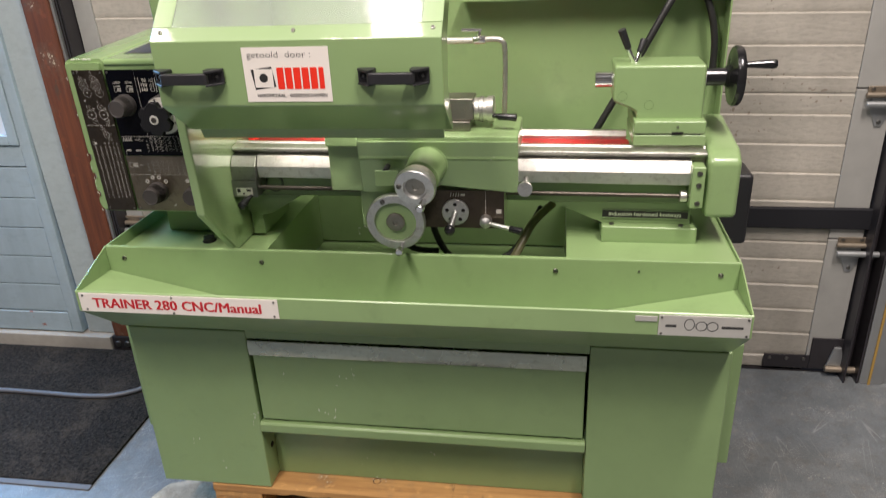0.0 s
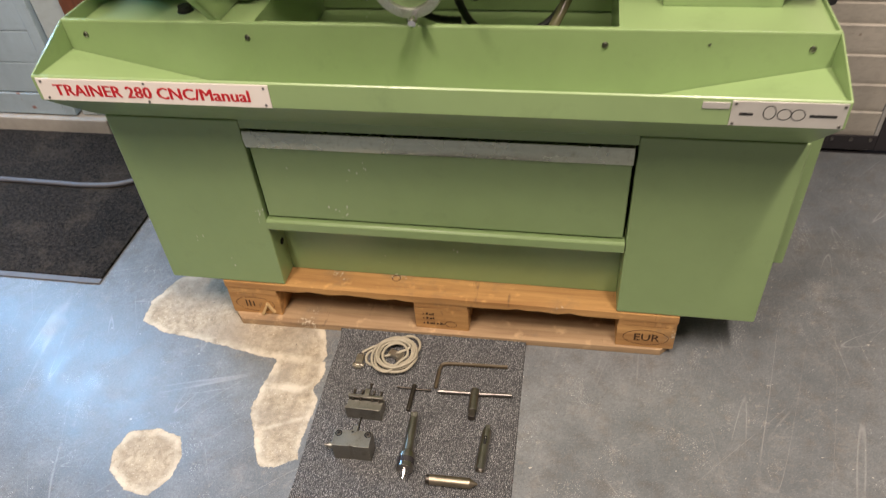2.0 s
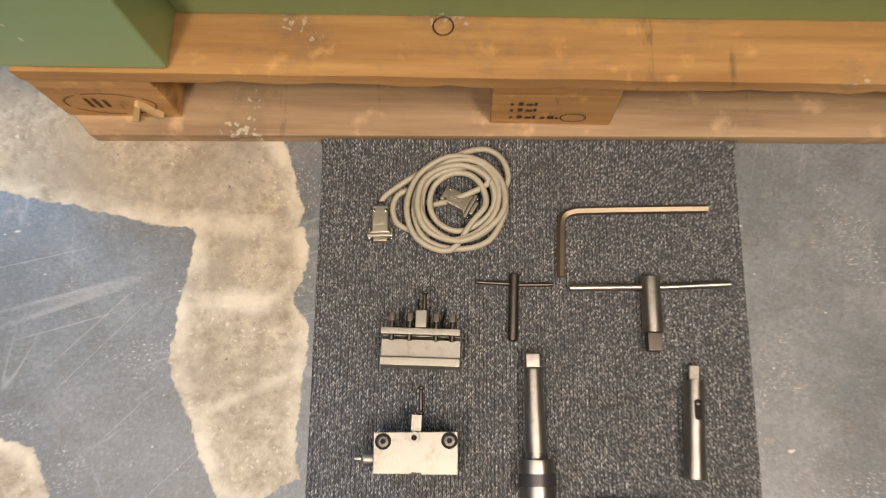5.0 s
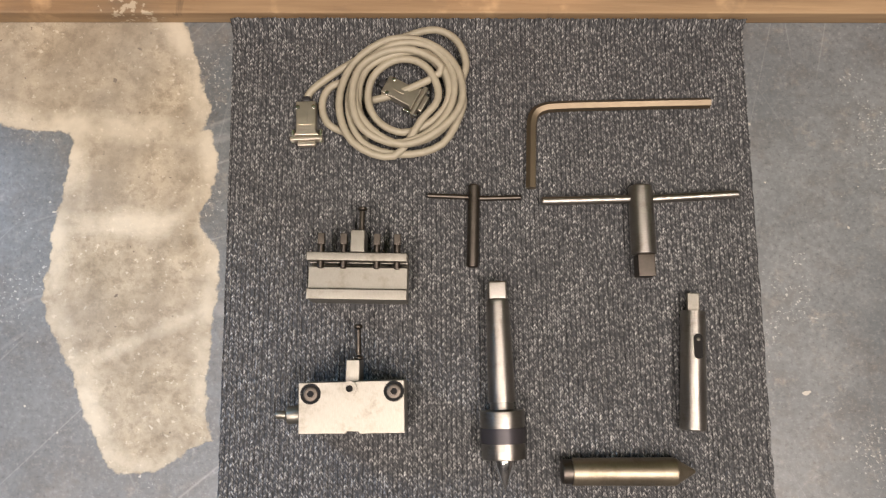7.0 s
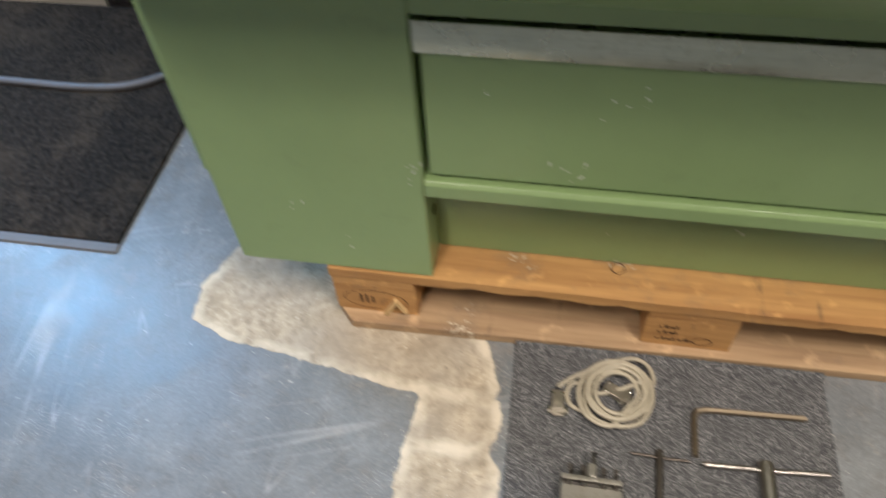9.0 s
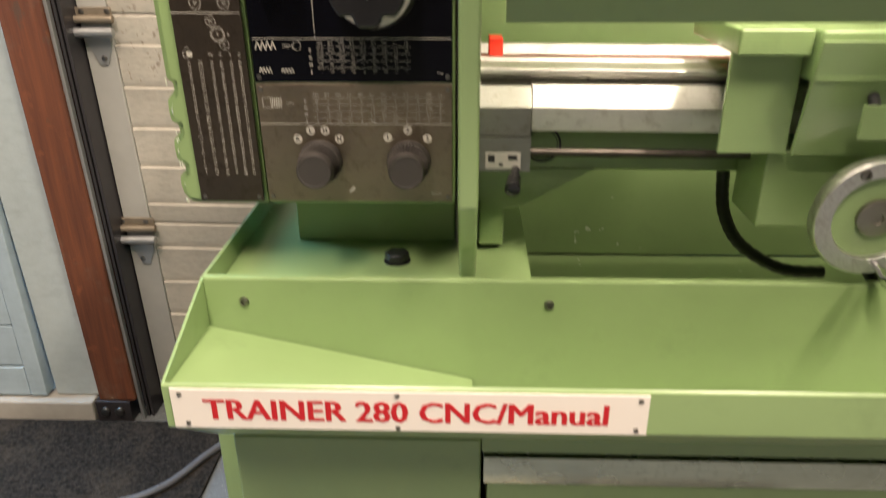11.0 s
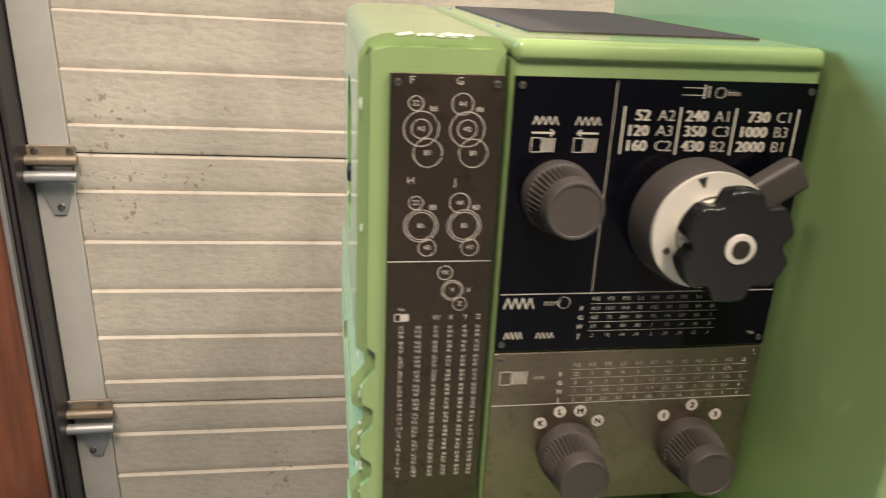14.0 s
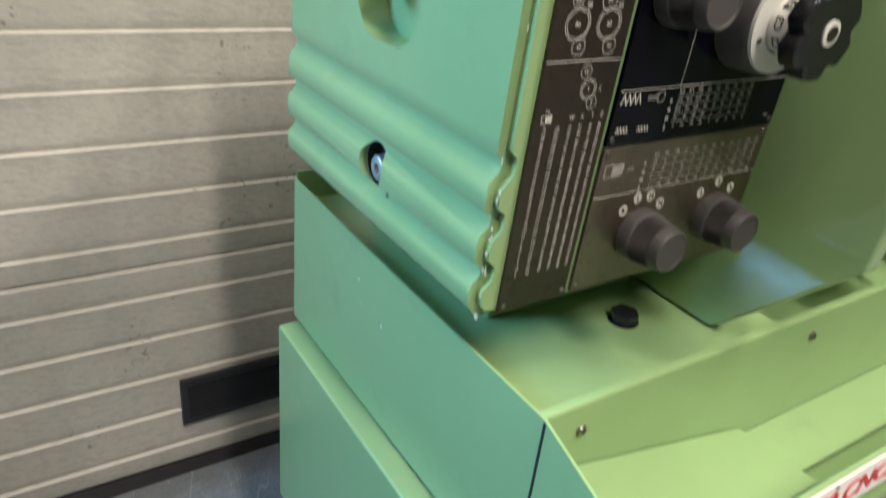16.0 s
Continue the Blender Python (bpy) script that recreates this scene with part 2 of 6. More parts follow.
        gate = n.ramp(n.noise(mask_scale, 3, 0.6, n.vmath("ADD", flat_coord, (seed, 2.0, 0.0))), 0.5, 0.6)
        base = n.mix(n.math("MULTIPLY", n.math("MULTIPLY", line, gate), 0.25), base, (0.5, 0.5, 0.48))
    for scale, size, share in ((30.0, 0.075, 0.62), (75.0, 0.1, 0.6)):
        dot = n.add("TexVoronoi", Scale=scale, Vector=n.vmath("ADD", flat_coord, n.add("CombineXYZ", X=n.math("MULTIPLY", wob2, 0.03), Y=n.math("MULTIPLY", wob, 0.04)).outputs[0]))
        pick = n.add("SeparateColor", Color=dot.outputs["Color"])
        near = n.ramp(n.math("SUBTRACT", dot.outputs["Distance"], n.math("MULTIPLY", pick.outputs[1], size)), 0.012, 0.0)
        base = n.mix(n.math("MULTIPLY", n.math("MULTIPLY", near, n.ramp(pick.outputs[0], share, share + 0.03)), 0.75), base, (0.6, 0.57, 0.5))
    scuff = n.math("MULTIPLY", n.ramp(n.noise(48, 6, 0.8), 0.55, 0.66), n.ramp(n.noise(4.5, 4), 0.42, 0.6))
    base = n.mix(n.math("MULTIPLY", scuff, 0.4), base, (0.4, 0.36, 0.3))
    stain = n.math("MULTIPLY", n.ramp(n.noise(5.5, 6, 0.75), 0.58, 0.68), 0.18)
    base = n.mix(stain, base, (0.3, 0.25, 0.19))
    fleck = n.ramp(n.math("MULTIPLY", n.noise(330, 2, 0.6), n.ramp(n.noise(9, 4, 0.6), 0.35, 0.6)), 0.6, 0.66)
    base = n.mix(n.math("MULTIPLY", fleck, 0.7), base, (0.55, 0.55, 0.52))
    conc = n.mix(n.ramp(n.noise(22, 6, 0.8), 0.36, 0.64), (0.27, 0.225, 0.155), (0.52, 0.45, 0.335))
    conc = n.mix(n.math("MULTIPLY", n.ramp(n.noise(70, 5, 0.75), 0.5, 0.62), 0.55), conc, (0.19, 0.15, 0.1))
    conc = n.mix(n.math("MULTIPLY", n.ramp(n.noise(150, 3, 0.6), 0.62, 0.68), 0.7), conc, (0.68, 0.62, 0.5))
    conc = n.mix(n.math("MULTIPLY", n.ramp(n.noise(8, 4), 0.45, 0.7), 0.5), conc, (0.25, 0.21, 0.16))
    conc = n.mix(n.ramp(n.noise(95, 2), 0.71, 0.73), conc, (0.15, 0.12, 0.09))
    conc = n.mix(n.math("MULTIPLY", n.ramp(n.noise(190, 4, 0.7), 0.55, 0.7), 0.4), conc, (0.2, 0.165, 0.12))
    conc = n.mix(n.math("MULTIPLY", n.ramp(n.noise(3.1, 4, 0.6), 0.48, 0.62), 0.45), conc, (0.3, 0.28, 0.24))
    conc = n.mix(n.math("MULTIPLY", n.math("MULTIPLY", edge, n.ramp(n.noise(16, 3), 0.35, 0.6)), 0.6), conc, (0.72, 0.66, 0.53))
    n.bump(n.math("ADD", n.math("MULTIPLY", bare, -0.6), n.math("MULTIPLY", mid, 0.35)), 0.4, 0.0015)
    rough = n.math("ADD", n.math("MULTIPLY", bare, 0.35), n.math("ADD", n.math("MULTIPLY", mid, 0.4), 0.17))
    return n.set(Base_Color=n.mix(bare, base, conc), Roughness=rough)


floor_mat = floor_material()


def wall_paint(name, c, chip, grain=(1, 1, 1)):
    n = Nodes(name)
    a, b = n.noise(3, 4), n.noise(40, 5, 0.65, n.scaled(grain))
    col = n.mix(n.math("MULTIPLY", n.math("ADD", a, b), 0.5), tint(c, 0.78), tint(c, 1.2))
    spot = n.ramp(n.math("MULTIPLY", n.noise(26, 4), n.ramp(n.noise(2.2, 2), 0.4, 0.65)), 0.64, 0.67)
    col = n.mix(spot, col, chip)
    drips = n.math("MULTIPLY", n.ramp(n.noise(5, 4, 0.6, n.scaled((1, 1, 0.12))), 0.55, 0.75), 0.3)
    col = n.mix(drips, col, tint(c, 0.55))
    grime = n.math("MULTIPLY", n.ramp(n.noise(14, 6, 0.75, n.scaled((1, 1, 2))), 0.5, 0.72), 0.28)
    col = n.mix(grime, col, tint(c, 0.5))
    n.bump(n.noise(150, 4, 0.6), 0.4, 0.0015)
    return n.set(Base_Color=col, Roughness=0.45)


def door_skin():
    """Cream coated steel sheet with a pressed, leathery grain and dull dirt."""
    n = Nodes("cream_steel_skin")
    c = (0.46, 0.428, 0.37)
    cloud, streak = n.noise(3, 5, 0.6), n.noise(6, 5, 0.65, n.scaled((1, 1, 0.25)))
    col = n.mix(n.ramp(n.math("MULTIPLY", n.math("ADD", cloud, streak), 0.5), 0.32, 0.68), tint(c, 0.76), tint(c, 1.14))
    grain = n.noise(95, 3, 0.55, n.scaled((0.45, 1, 1)))
    col = n.mix(n.math("MULTIPLY", n.ramp(grain, 0.5, 0.38), 0.22), col, tint(c, 0.55))
    dots = n.ramp(n.math("MULTIPLY", n.noise(60, 3), n.ramp(n.noise(2.2, 2), 0.4, 0.62)), 0.62, 0.65)
    col = n.mix(n.math("MULTIPLY", dots, 0.7), col, (0.2, 0.15, 0.11))
    n.bump(grain, 0.55, 0.0028)
    return n.set(Base_Color=col, Roughness=n.math("ADD", n.math("MULTIPLY", cloud, 0.2), 0.32))


door_cream = door_skin()
blue_wood = wall_paint("pale_blue_wood_paint", (0.36, 0.45, 0.5), (0.3, 0.12, 0.09), (1, 1, 0.2))
blue_grey = wall_paint("weathered_grey_paint", (0.4, 0.46, 0.47), (0.22, 0.18, 0.15))
galv = plain("galvanised_steel", (0.42, 0.43, 0.43), 0.42, 0.75, 16, 0.22, 0.1)
rail_dark = plain("dark_rail_steel", (0.06, 0.055, 0.06), 0.4, 0.6, 20, 0.4, 0.1)
rust_metal = plain("rusty_zinc", (0.3, 0.25, 0.19), 0.5, 0.7, 60, 0.45, 0.3)
plaster = plain("plaster", (0.3, 0.29, 0.27), 0.85, 0, 20, 0.1, 0.2)
zinc_paint = plain("dull_zinc_paint", (0.38, 0.375, 0.35), 0.5, 0.15, 14, 0.3, 0.15)
strip_black = plain("black_rubber_strip", (0.006, 0.006, 0.009), 0.7, 0, 60, 0.4, 0.3)
dark_wall = plain("dark_brick_wall", (0.13, 0.12, 0.11), 0.85, 0, 20, 0.2, 0.2)
daylight_glass = plain("frosted_pane", (0.75, 0.8, 0.85), 0.3, 0, 20, 0.05, 0)


def doormat_material():
    """Matted black fibre with brown dust and paler threads."""
    n = Nodes("doormat_fibre")
    coarse, fibre, dust = n.noise(90, 4, 0.7), n.noise(260, 3, 0.7), n.noise(6, 5, 0.7)
    col = n.mix(n.ramp(coarse, 0.36, 0.66), (0.006, 0.006, 0.006), (0.045, 0.039, 0.034))
    col = n.mix(n.math("MULTIPLY", n.ramp(fibre, 0.58, 0.7), 0.6), col, (0.12, 0.1, 0.08))
    col = n.mix(n.math("MULTIPLY", n.ramp(dust, 0.5, 0.72), 0.35), col, (0.14, 0.11, 0.08))
    n.bump(n.math("ADD", coarse, fibre), 1.0, 0.004)
    return n.set(Base_Color=col, Roughness=1.0, Specular_IOR_Level=0.15)


dusty_black = doormat_material()


def carpet_material():
    """Ribs of small slanted loops in pale and dark grey yarn, crease shade painted in."""
    n = Nodes("grey_loop_carpet")
    xyz = n.add("SeparateXYZ", Vector=n.coord)
    rib_x = n.math("MULTIPLY", n.math("ADD", xyz.outputs[0], n.math("MULTIPLY", xyz.outputs[1], 0.0225)), 225.0)
    saw = n.math("ABSOLUTE", n.math("SUBTRACT", n.math("FRACT", rib_x), 0.5))
    along = n.math("ADD", n.math("MULTIPLY", xyz.outputs[1], 400.0), n.math("MULTIPLY", saw, 2.2))
    v = n.add("TexVoronoi", Scale=1.0, Randomness=0.75)
    n.put(v.inputs["Vector"], n.add("CombineXYZ", X=n.math("MULTIPLY", rib_x, 2.0), Y=n.math("ADD", along, n.math("MULTIPLY", n.math("FLOOR", rib_x), 0.43))).outputs[0])
    cell = n.add("SeparateColor", Color=v.outputs["Color"]).outputs[0]
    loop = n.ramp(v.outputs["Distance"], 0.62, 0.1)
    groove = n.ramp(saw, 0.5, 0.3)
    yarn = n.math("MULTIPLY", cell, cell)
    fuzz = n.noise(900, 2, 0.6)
    # yarn tone, darkened round the loops and in the grooves as painted shade
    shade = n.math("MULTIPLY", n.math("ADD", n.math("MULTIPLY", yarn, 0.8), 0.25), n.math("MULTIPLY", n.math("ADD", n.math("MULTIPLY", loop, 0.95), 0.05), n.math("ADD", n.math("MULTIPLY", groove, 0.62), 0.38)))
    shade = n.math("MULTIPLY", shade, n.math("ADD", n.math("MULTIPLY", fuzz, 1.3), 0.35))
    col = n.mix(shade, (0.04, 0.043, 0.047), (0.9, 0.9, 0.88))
    col = n.mix(n.math("MULTIPLY", n.ramp(n.noise(14, 4), 0.42, 0.75), 0.3), col, (0.05, 0.05, 0.052))
    n.bump(n.math("ADD", loop, n.math("MULTIPLY", groove, 0.8)), 0.9, 0.002)
    return n.set(Base_Color=col, Roughness=0.95)


carpet = carpet_material()

# ---------- mesh helpers ----------


def join(*bms):
    out = bms[0]
    for b in bms[1:]:
        me = bpy.data.meshes.new("tmp")
        b.to_mesh(me)
        b.free()
        out.from_mesh(me)
        bpy.data.meshes.remove(me)
    return out


def slot(bm, i):
    for f in bm.faces:
        f.material_index = i
    return bm


def move(bm, m):
    bmesh.ops.transform(bm, matrix=m, verts=bm.verts)
    return bm


def bevel(bm, w, seg=2, angle=30):
    edges = [e for e in bm.edges if e.is_manifold and e.calc_face_angle(0) > radians(angle)]
    bmesh.ops.bevel(bm, geom=edges, offset=w, segments=seg, affect="EDGES", profile=0.5, clamp_overlap=True)
    return bm


def bx(x0, x1, y0, y1, z0, z1, w=0.0, seg=2):
    bm = bmesh.new()
    bmesh.ops.create_cube(bm, size=1)
    for v in bm.verts:
        v.co = ((x0 + x1) / 2 + v.co.x * (x1 - x0), (y0 + y1) / 2 + v.co.y * (y1 - y0), (z0 + z1) / 2 + v.co.z * (z1 - z0))
    return bevel(bm, w, seg) if w else bm


def prism(pts, axis, a, b, w=0.0, seg=2):
    """A polygon (in the two other axes, in order) drawn out along an axis from a to b."""
    bm = bmesh.new()

    def at(p, t):
        return {"x": (t, p[0], p[1]), "y": (p[0], t, p[1]), "z": (p[0], p[1], t)}[axis]

    lo = [bm.verts.new(at(p, a)) for p in pts]
    hi = [bm.verts.new(at(p, b)) for p in pts]
    bm.faces.new(lo), bm.faces.new(hi[::-1])
    for i in range(len(pts)):
        j = (i + 1) % len(pts)
        bm.faces.new((lo[i], hi[i], hi[j], lo[j]))
    bmesh.ops.recalc_face_normals(bm, faces=bm.faces)
    return bevel(bm, w, seg) if w else bm


def turned(profile, m=Matrix(), n=32):
    """A body of revolution about z: profile rows of (radius, height)."""
    bm = bmesh.new()
    rings = []
    for r, h in profile:
        if r < 1e-5:
            rings.append([bm.verts.new((0, 0, h))])
        else:
            rings.append([bm.verts.new((r * math.cos(2 * math.pi * i / n), r * math.sin(2 * math.pi * i / n), h)) for i in range(n)])
    for a, b in zip(rings, rings[1:]):
        for i in range(n):
            j = (i + 1) % n
            if len(a) == 1 and len(b) == 1:
                continue
            if len(a) == 1:
                bm.faces.new((a[0], b[j], b[i]))
            elif len(b) == 1:
                bm.faces.new((a[i], a[j], b[0]))
            else:
                bm.faces.new((a[i], a[j], b[j], b[i]))
    first, last = profile[0], profile[-1]
    hollow = first[0] > 1e-5 and abs(first[0] - last[0]) < 1e-6
    if hollow and abs(first[1] - last[1]) > 1e-6:
        for i in range(n):
            j = (i + 1) % n
            bm.faces.new((rings[-1][i], rings[-1][j], rings[0][j], rings[0][i]))
    for ring, flip in ((rings[0], True), (rings[-1], False)):
        if len(ring) > 1 and not hollow:
            bm.faces.new(ring[::-1] if flip else ring)
    bmesh.ops.recalc_face_normals(bm, faces=bm.faces)
    return move(bm, m)


def aim(p0, p1):
    """z turned from p0 towards p1."""
    d = Vector(p1) - Vector(p0)
    return Matrix.Translation(p0) @ d.to_track_quat("Z", "Y").to_matrix().to_4x4()


def rod(p0, p1, r0, r1=None, n=24, w=0.0015):
    h = (Vector(p1) - Vector(p0)).length
    r1 = r0 if r1 is None else r1
    w = min(w, r0 * 0.4, r1 * 0.4 if r1 else w, h * 0.3)
    return turned([(0, 0), (r0 - w, 0), (r0, w), (r1, h - w), (max(r1 - w, 0), h), (0, h)], aim(p0, p1), n)


def smooth_path(pts, k=8):
    pts = [Vector(p) for p in pts]
    out = []
    for i in range(len(pts) - 1):
        p0, p1, p2, p3 = pts[max(i - 1, 0)], pts[i], pts[i + 1], pts[min(i + 2, len(pts) - 1)]
        for s in range(k):
            t = s / k
            out.append(0.5 * (2 * p1 + (p2 - p0) * t + (2 * p0 - 5 * p1 + 4 * p2 - p3) * t * t + (3 * p1 - p0 - 3 * p2 + p3) * t ** 3))
    return out + [pts[-1]]


def tube(pts, r, n=10, k=8, ridged=0.0):
    path = smooth_path(pts, k) if k > 1 else [Vector(p) for p in pts]
    bm = bmesh.new()
    rings, up = [], None
    for i, p in enumerate(path):
        d = (path[min(i + 1, len(path) - 1)] - path[max(i - 1, 0)]).normalized()
        if up is None:
            up = d.orthogonal().normalized()
        up = (up - d * up.dot(d)).normalized()
        side = d.cross(up)
        rr = r * (1 + (ridged if i % 2 else 0))
        rings.append([bm.verts.new(p + rr * (math.cos(2 * math.pi * j / n) * up + math.sin(2 * math.pi * j / n) * side)) for j in range(n)])
    for a, b in zip(rings, rings[1:]):
        for j in range(n):
            bm.faces.new((a[j], a[(j + 1) % n], b[(j + 1) % n], b[j]))
    bm.faces.new(rings[0][::-1]), bm.faces.new(rings[-1])
    bmesh.ops.recalc_face_normals(bm, faces=bm.faces)
    return bm


def weighted_normals(bm, limit=math.cos(radians(50))):
    """A normal for each face corner, led by the large faces, so that flats beside a bevel stay flat."""
    out = []
    for f in bm.faces:
        for v in f.verts:
            total = Vector()
            for g in v.link_faces:
                if g.normal.dot(f.normal) > limit:
                    total += g.normal * g.calc_area()
            out.append(total.normalized() if total.length > 0 else f.normal.copy())
    return out


def to_mesh(name, bm, mats, crisp=35):
    me = bpy.data.meshes.new(name)
    for f in bm.faces:
        f.smooth = True
    for e in bm.edges:
        e.smooth = not (e.is_manifold and e.calc_face_angle(0) > radians(crisp))
    bm.normal_update()
    normals = weighted_normals(bm) if len(bm.faces) < 9000 else None
    bm.to_mesh(me)
    bm.free()
    if normals:
        me.normals_split_custom_set(normals)
    for m in mats if isinstance(mats, (list, tuple)) else [mats]:
        me.materials.append(m)
    return me


def thing(name, at, label, category, group="", kind=""):
    ob = new(name)
    ob.empty_display_size = 0.05
    ob.location = at
    return tagged(ob, label, category, group, kind)


def attach(ob, parent):
    ob.parent = parent
    if parent.type == "EMPTY":
        ob.matrix_parent_inverse = Matrix.Translation(parent.location).inverted()
    return ob


def part(name, bm, mats, parent, label=""):
    ob = new(name, to_mesh(name, bm, mats))
    return tagged(attach(ob, parent), label)


def inst(name, me, m, parent, label=""):
    ob = new(name, me)
    attach(ob, parent)
    ob.matrix_basis = m
    return tagged(ob, label)


def solo(name, bm, mats, label, category, group="", kind=""):
    return tagged(new(name, to_mesh(name, bm, mats)), label, category, group, kind)


def setting(name, bm, mats, label=""):
    return tagged(new(name, to_mesh(name, bm, mats)), label, "", "", "structure")


def text_bm(rows, m, thick=0.0004):
    """Rows of (text, x, y, size[, align[, offset]]) in the plane of m, as one bmesh."""
    out = bmesh.new()
    for text, x, y, size, *more in rows:
        c = bpy.data.curves.new("t", "FONT")
        c.body, c.size, c.align_x, c.align_y = text, size, (more[0] if more else "CENTER"), "CENTER"
        c.extrude, c.resolution_u = thick / 2, 2
        c["bold"] = more[1] if len(more) > 1 else 0.0
        c.offset = 0.0 if c["bold"] else -0.012 * size
        ob = bpy.data.objects.new("t", c)
        me = ob.to_mesh()
        bold = c.get("bold", 0.0)
        for k in range(3 if bold else 1):
            copy = me.copy()
            copy.transform(m @ Matrix.Translation((x + bold * (k - 1) if bold else x, y, 0.00012 * k)))
            out.from_mesh(copy)
            bpy.data.meshes.remove(copy)
        ob.to_mesh_clear()
        bpy.data.objects.remove(ob)
        bpy.data.curves.remove(c)
    return out


def front(y):
    """The plane of a plate that faces the room, at depth y: (x, z) become (x, y)."""
    return Matrix.Translation((0, y, 0)) @ Matrix.Rotation(radians(90), 4, "X")


def ring_bm(cx, cz, r, y, w=0.0006, n=28):
    bm = bmesh.new()
    a = [bm.verts.new((cx + r * math.cos(2 * math.pi * i / n), y, cz + r * math.sin(2 * math.pi * i / n))) for i in range(n)]
    b = [bm.verts.new((cx + (r - w) * math.cos(2 * math.pi * i / n), y, cz + (r - w) * math.sin(2 * math.pi * i / n))) for i in range(n)]
    for i in range(n):
        j = (i + 1) % n
        bm.faces.new((a[i], a[j], b[j], b[i]))
    return bm


def screw_mesh(r=0.006, socket=True):
    p = [(0, -0.002), (r, -0.002), (r, 0.0), (r * 0.85, r * 0.45), (r * 0.45, r * 0.55)]
    p += [(r * 0.4, r * 0.1), (0, r * 0.1)] if socket else [(0, r * 0.6)]
    return to_mesh("screw", turned(p, Matrix(), 16), screw_metal)


def hexagon(r):
    return [(r * math.cos(math.pi / 3 * i), r * math.sin(math.pi / 3 * i)) for i in range(6)]


FACE = Matrix.Rotation(radians(90), 4, "X")  # z towards the room

# ---------- the room ----------
setting("floor", bx(-5, 5, -5, 3, -0.2, 0), floor_mat, "worn grey painted concrete floor with bare patches")
setting("ceiling", bx(-5, 5, -5, 1.2, 4.7, 4.8), plaster)
setting("wall_south", bx(-5, 5, -5.1, -5, 0, 4.7), dark_wall)
setting("wall_west", bx(-5.1, -5, -5, 1.2, 0, 4.7), dark_wall)
setting("wall_east", bx(5, 5.1, -5, 1.2, 0, 4.7), dark_wall)
setting("wall_north_right", bx(2.14, 5, 0.93, 1.2, 0, 4.7), galv, "grey steel clad wall beside the sectional door")
setting("wall_north_left", bx(-5, -2.1, 0.9, 1.2, 0, 4.7), blue_grey)
setting("wall_north_top", bx(-2.1, 2.14, 0.96, 1.2, 2.75, 4.7), plaster)

# the sectional door: sections of ribbed steel sheet hung between two rails
sectional = thing("sectional_door", (0.64, 0.97, 0.0), "closed cream ribbed steel sectional garage door", "door", "", "structure")
DL, DR, DY, SEC = -0.665, 1.888, 0.97, 0.5185
SAG = -0.014  # the door hangs slightly out of level


def section_profile(z0):
    """Ribs 0.1 m high with a narrow groove between them."""
    pts = [(DY + 0.04, z0 + 0.002), (DY + 0.004, z0 + 0.002), (DY + 0.001, z0 + 0.008)]
    for g in (0.053, 0.151, 0.25, 0.35, 0.449):
        pts += [(DY, z0 + g - 0.026), (DY - 0.003, z0 + g - 0.003), (DY - 0.001, z0 + g - 0.001), (DY + 0.0045, z0 + g + 0.001), (DY + 0.0025, z0 + g + 0.006), (DY, z0 + g + 0.02)]
    return pts + [(DY - 0.002, z0 + SEC - 0.005), (DY + 0.004, z0 + SEC - 0.001), (DY + 0.04, z0 + SEC - 0.001)]


for k in range(5):
    z0 = 0.024 + k * SEC
    sec = part("section", prism(section_profile(z0), "x", DL, DR), door_cream, sectional)
    for v in sec.data.vertices:
        v.co.z += SAG * (v.co.x - 0.65)
    for xa, xb in ((DL - 0.07, DL - 0.001), (DR + 0.001, DR + 0.112)):
        part("end_cap", bx(xa, xb, DY - 0.006, DY + 0.04, z0 + 0.003, z0 + SEC - 0.002, 0.003), zinc_paint, sec, "dull zinc-grey steel end cap")


def roller_hinge(x, z, s):
    h = part("hinge", join(bx(x - 0.045, x + 0.045, DY - 0.012, DY - 0.006, z - 0.006, z + 0.03, 0.002),
                           rod((x - 0.05, DY - 0.02, z + 0.004), (x + 0.05, DY - 0.02, z + 0.004), 0.009, n=14)), rust_metal, sectional, "rusty zinc hinge")
    pts = [(x - 0.03, z - 0.008), (x + 0.034, z - 0.008), (x + 0.03, z - 0.06), (x + 0.014, z - 0.1), (x - 0.006, z - 0.1), (x - 0.026, z - 0.05)]
    part("hinge_leaf", prism(pts, "y", DY - 0.011, DY - 0.0065, 0.0015), galv, h)
    part("roller_stem", rod((x + s * 0.05, DY - 0.03, z - 0.024), (x - s * 0.085, DY - 0.03, z - 0.024), 0.011, n=16), galv, h, "bright zinc roller stem")
    for dx, dz in ((-0.03, 0.02), (0.03, 0.02), (0.004, -0.085)):
        inst("screw", HINGE_SCREW, Matrix.Translation((x + dx, DY - 0.011, z + dz)) @ FACE, h)


HINGE_SCREW = screw_mesh(0.007, False)
for z in (0.536, 1.053, 1.57):
    roller_hinge(-0.7, z + 0.013, 1)
    roller_hinge(1.965, z - 0.013, -1)
# bottom corner bracket and kick plates on the right leaf end
corner = part("corner_bracket", bx(1.9, 2.03, DY - 0.014, DY - 0.007, 0.02, 0.15, 0.002), rail_dark, sectional, "black steel corner bracket")
part("hinge_leaf", prism([(1.955, 0.03), (2.02, 0.03), (2.0, 0.12), (1.975, 0.12)], "y", DY - 0.026, DY - 0.015, 0.003), galv, corner)
part("roller_stem", rod((1.95, DY - 0.034, 0.035), (2.08, DY - 0.034, 0.035), 0.012, n=16), rust_metal, corner)
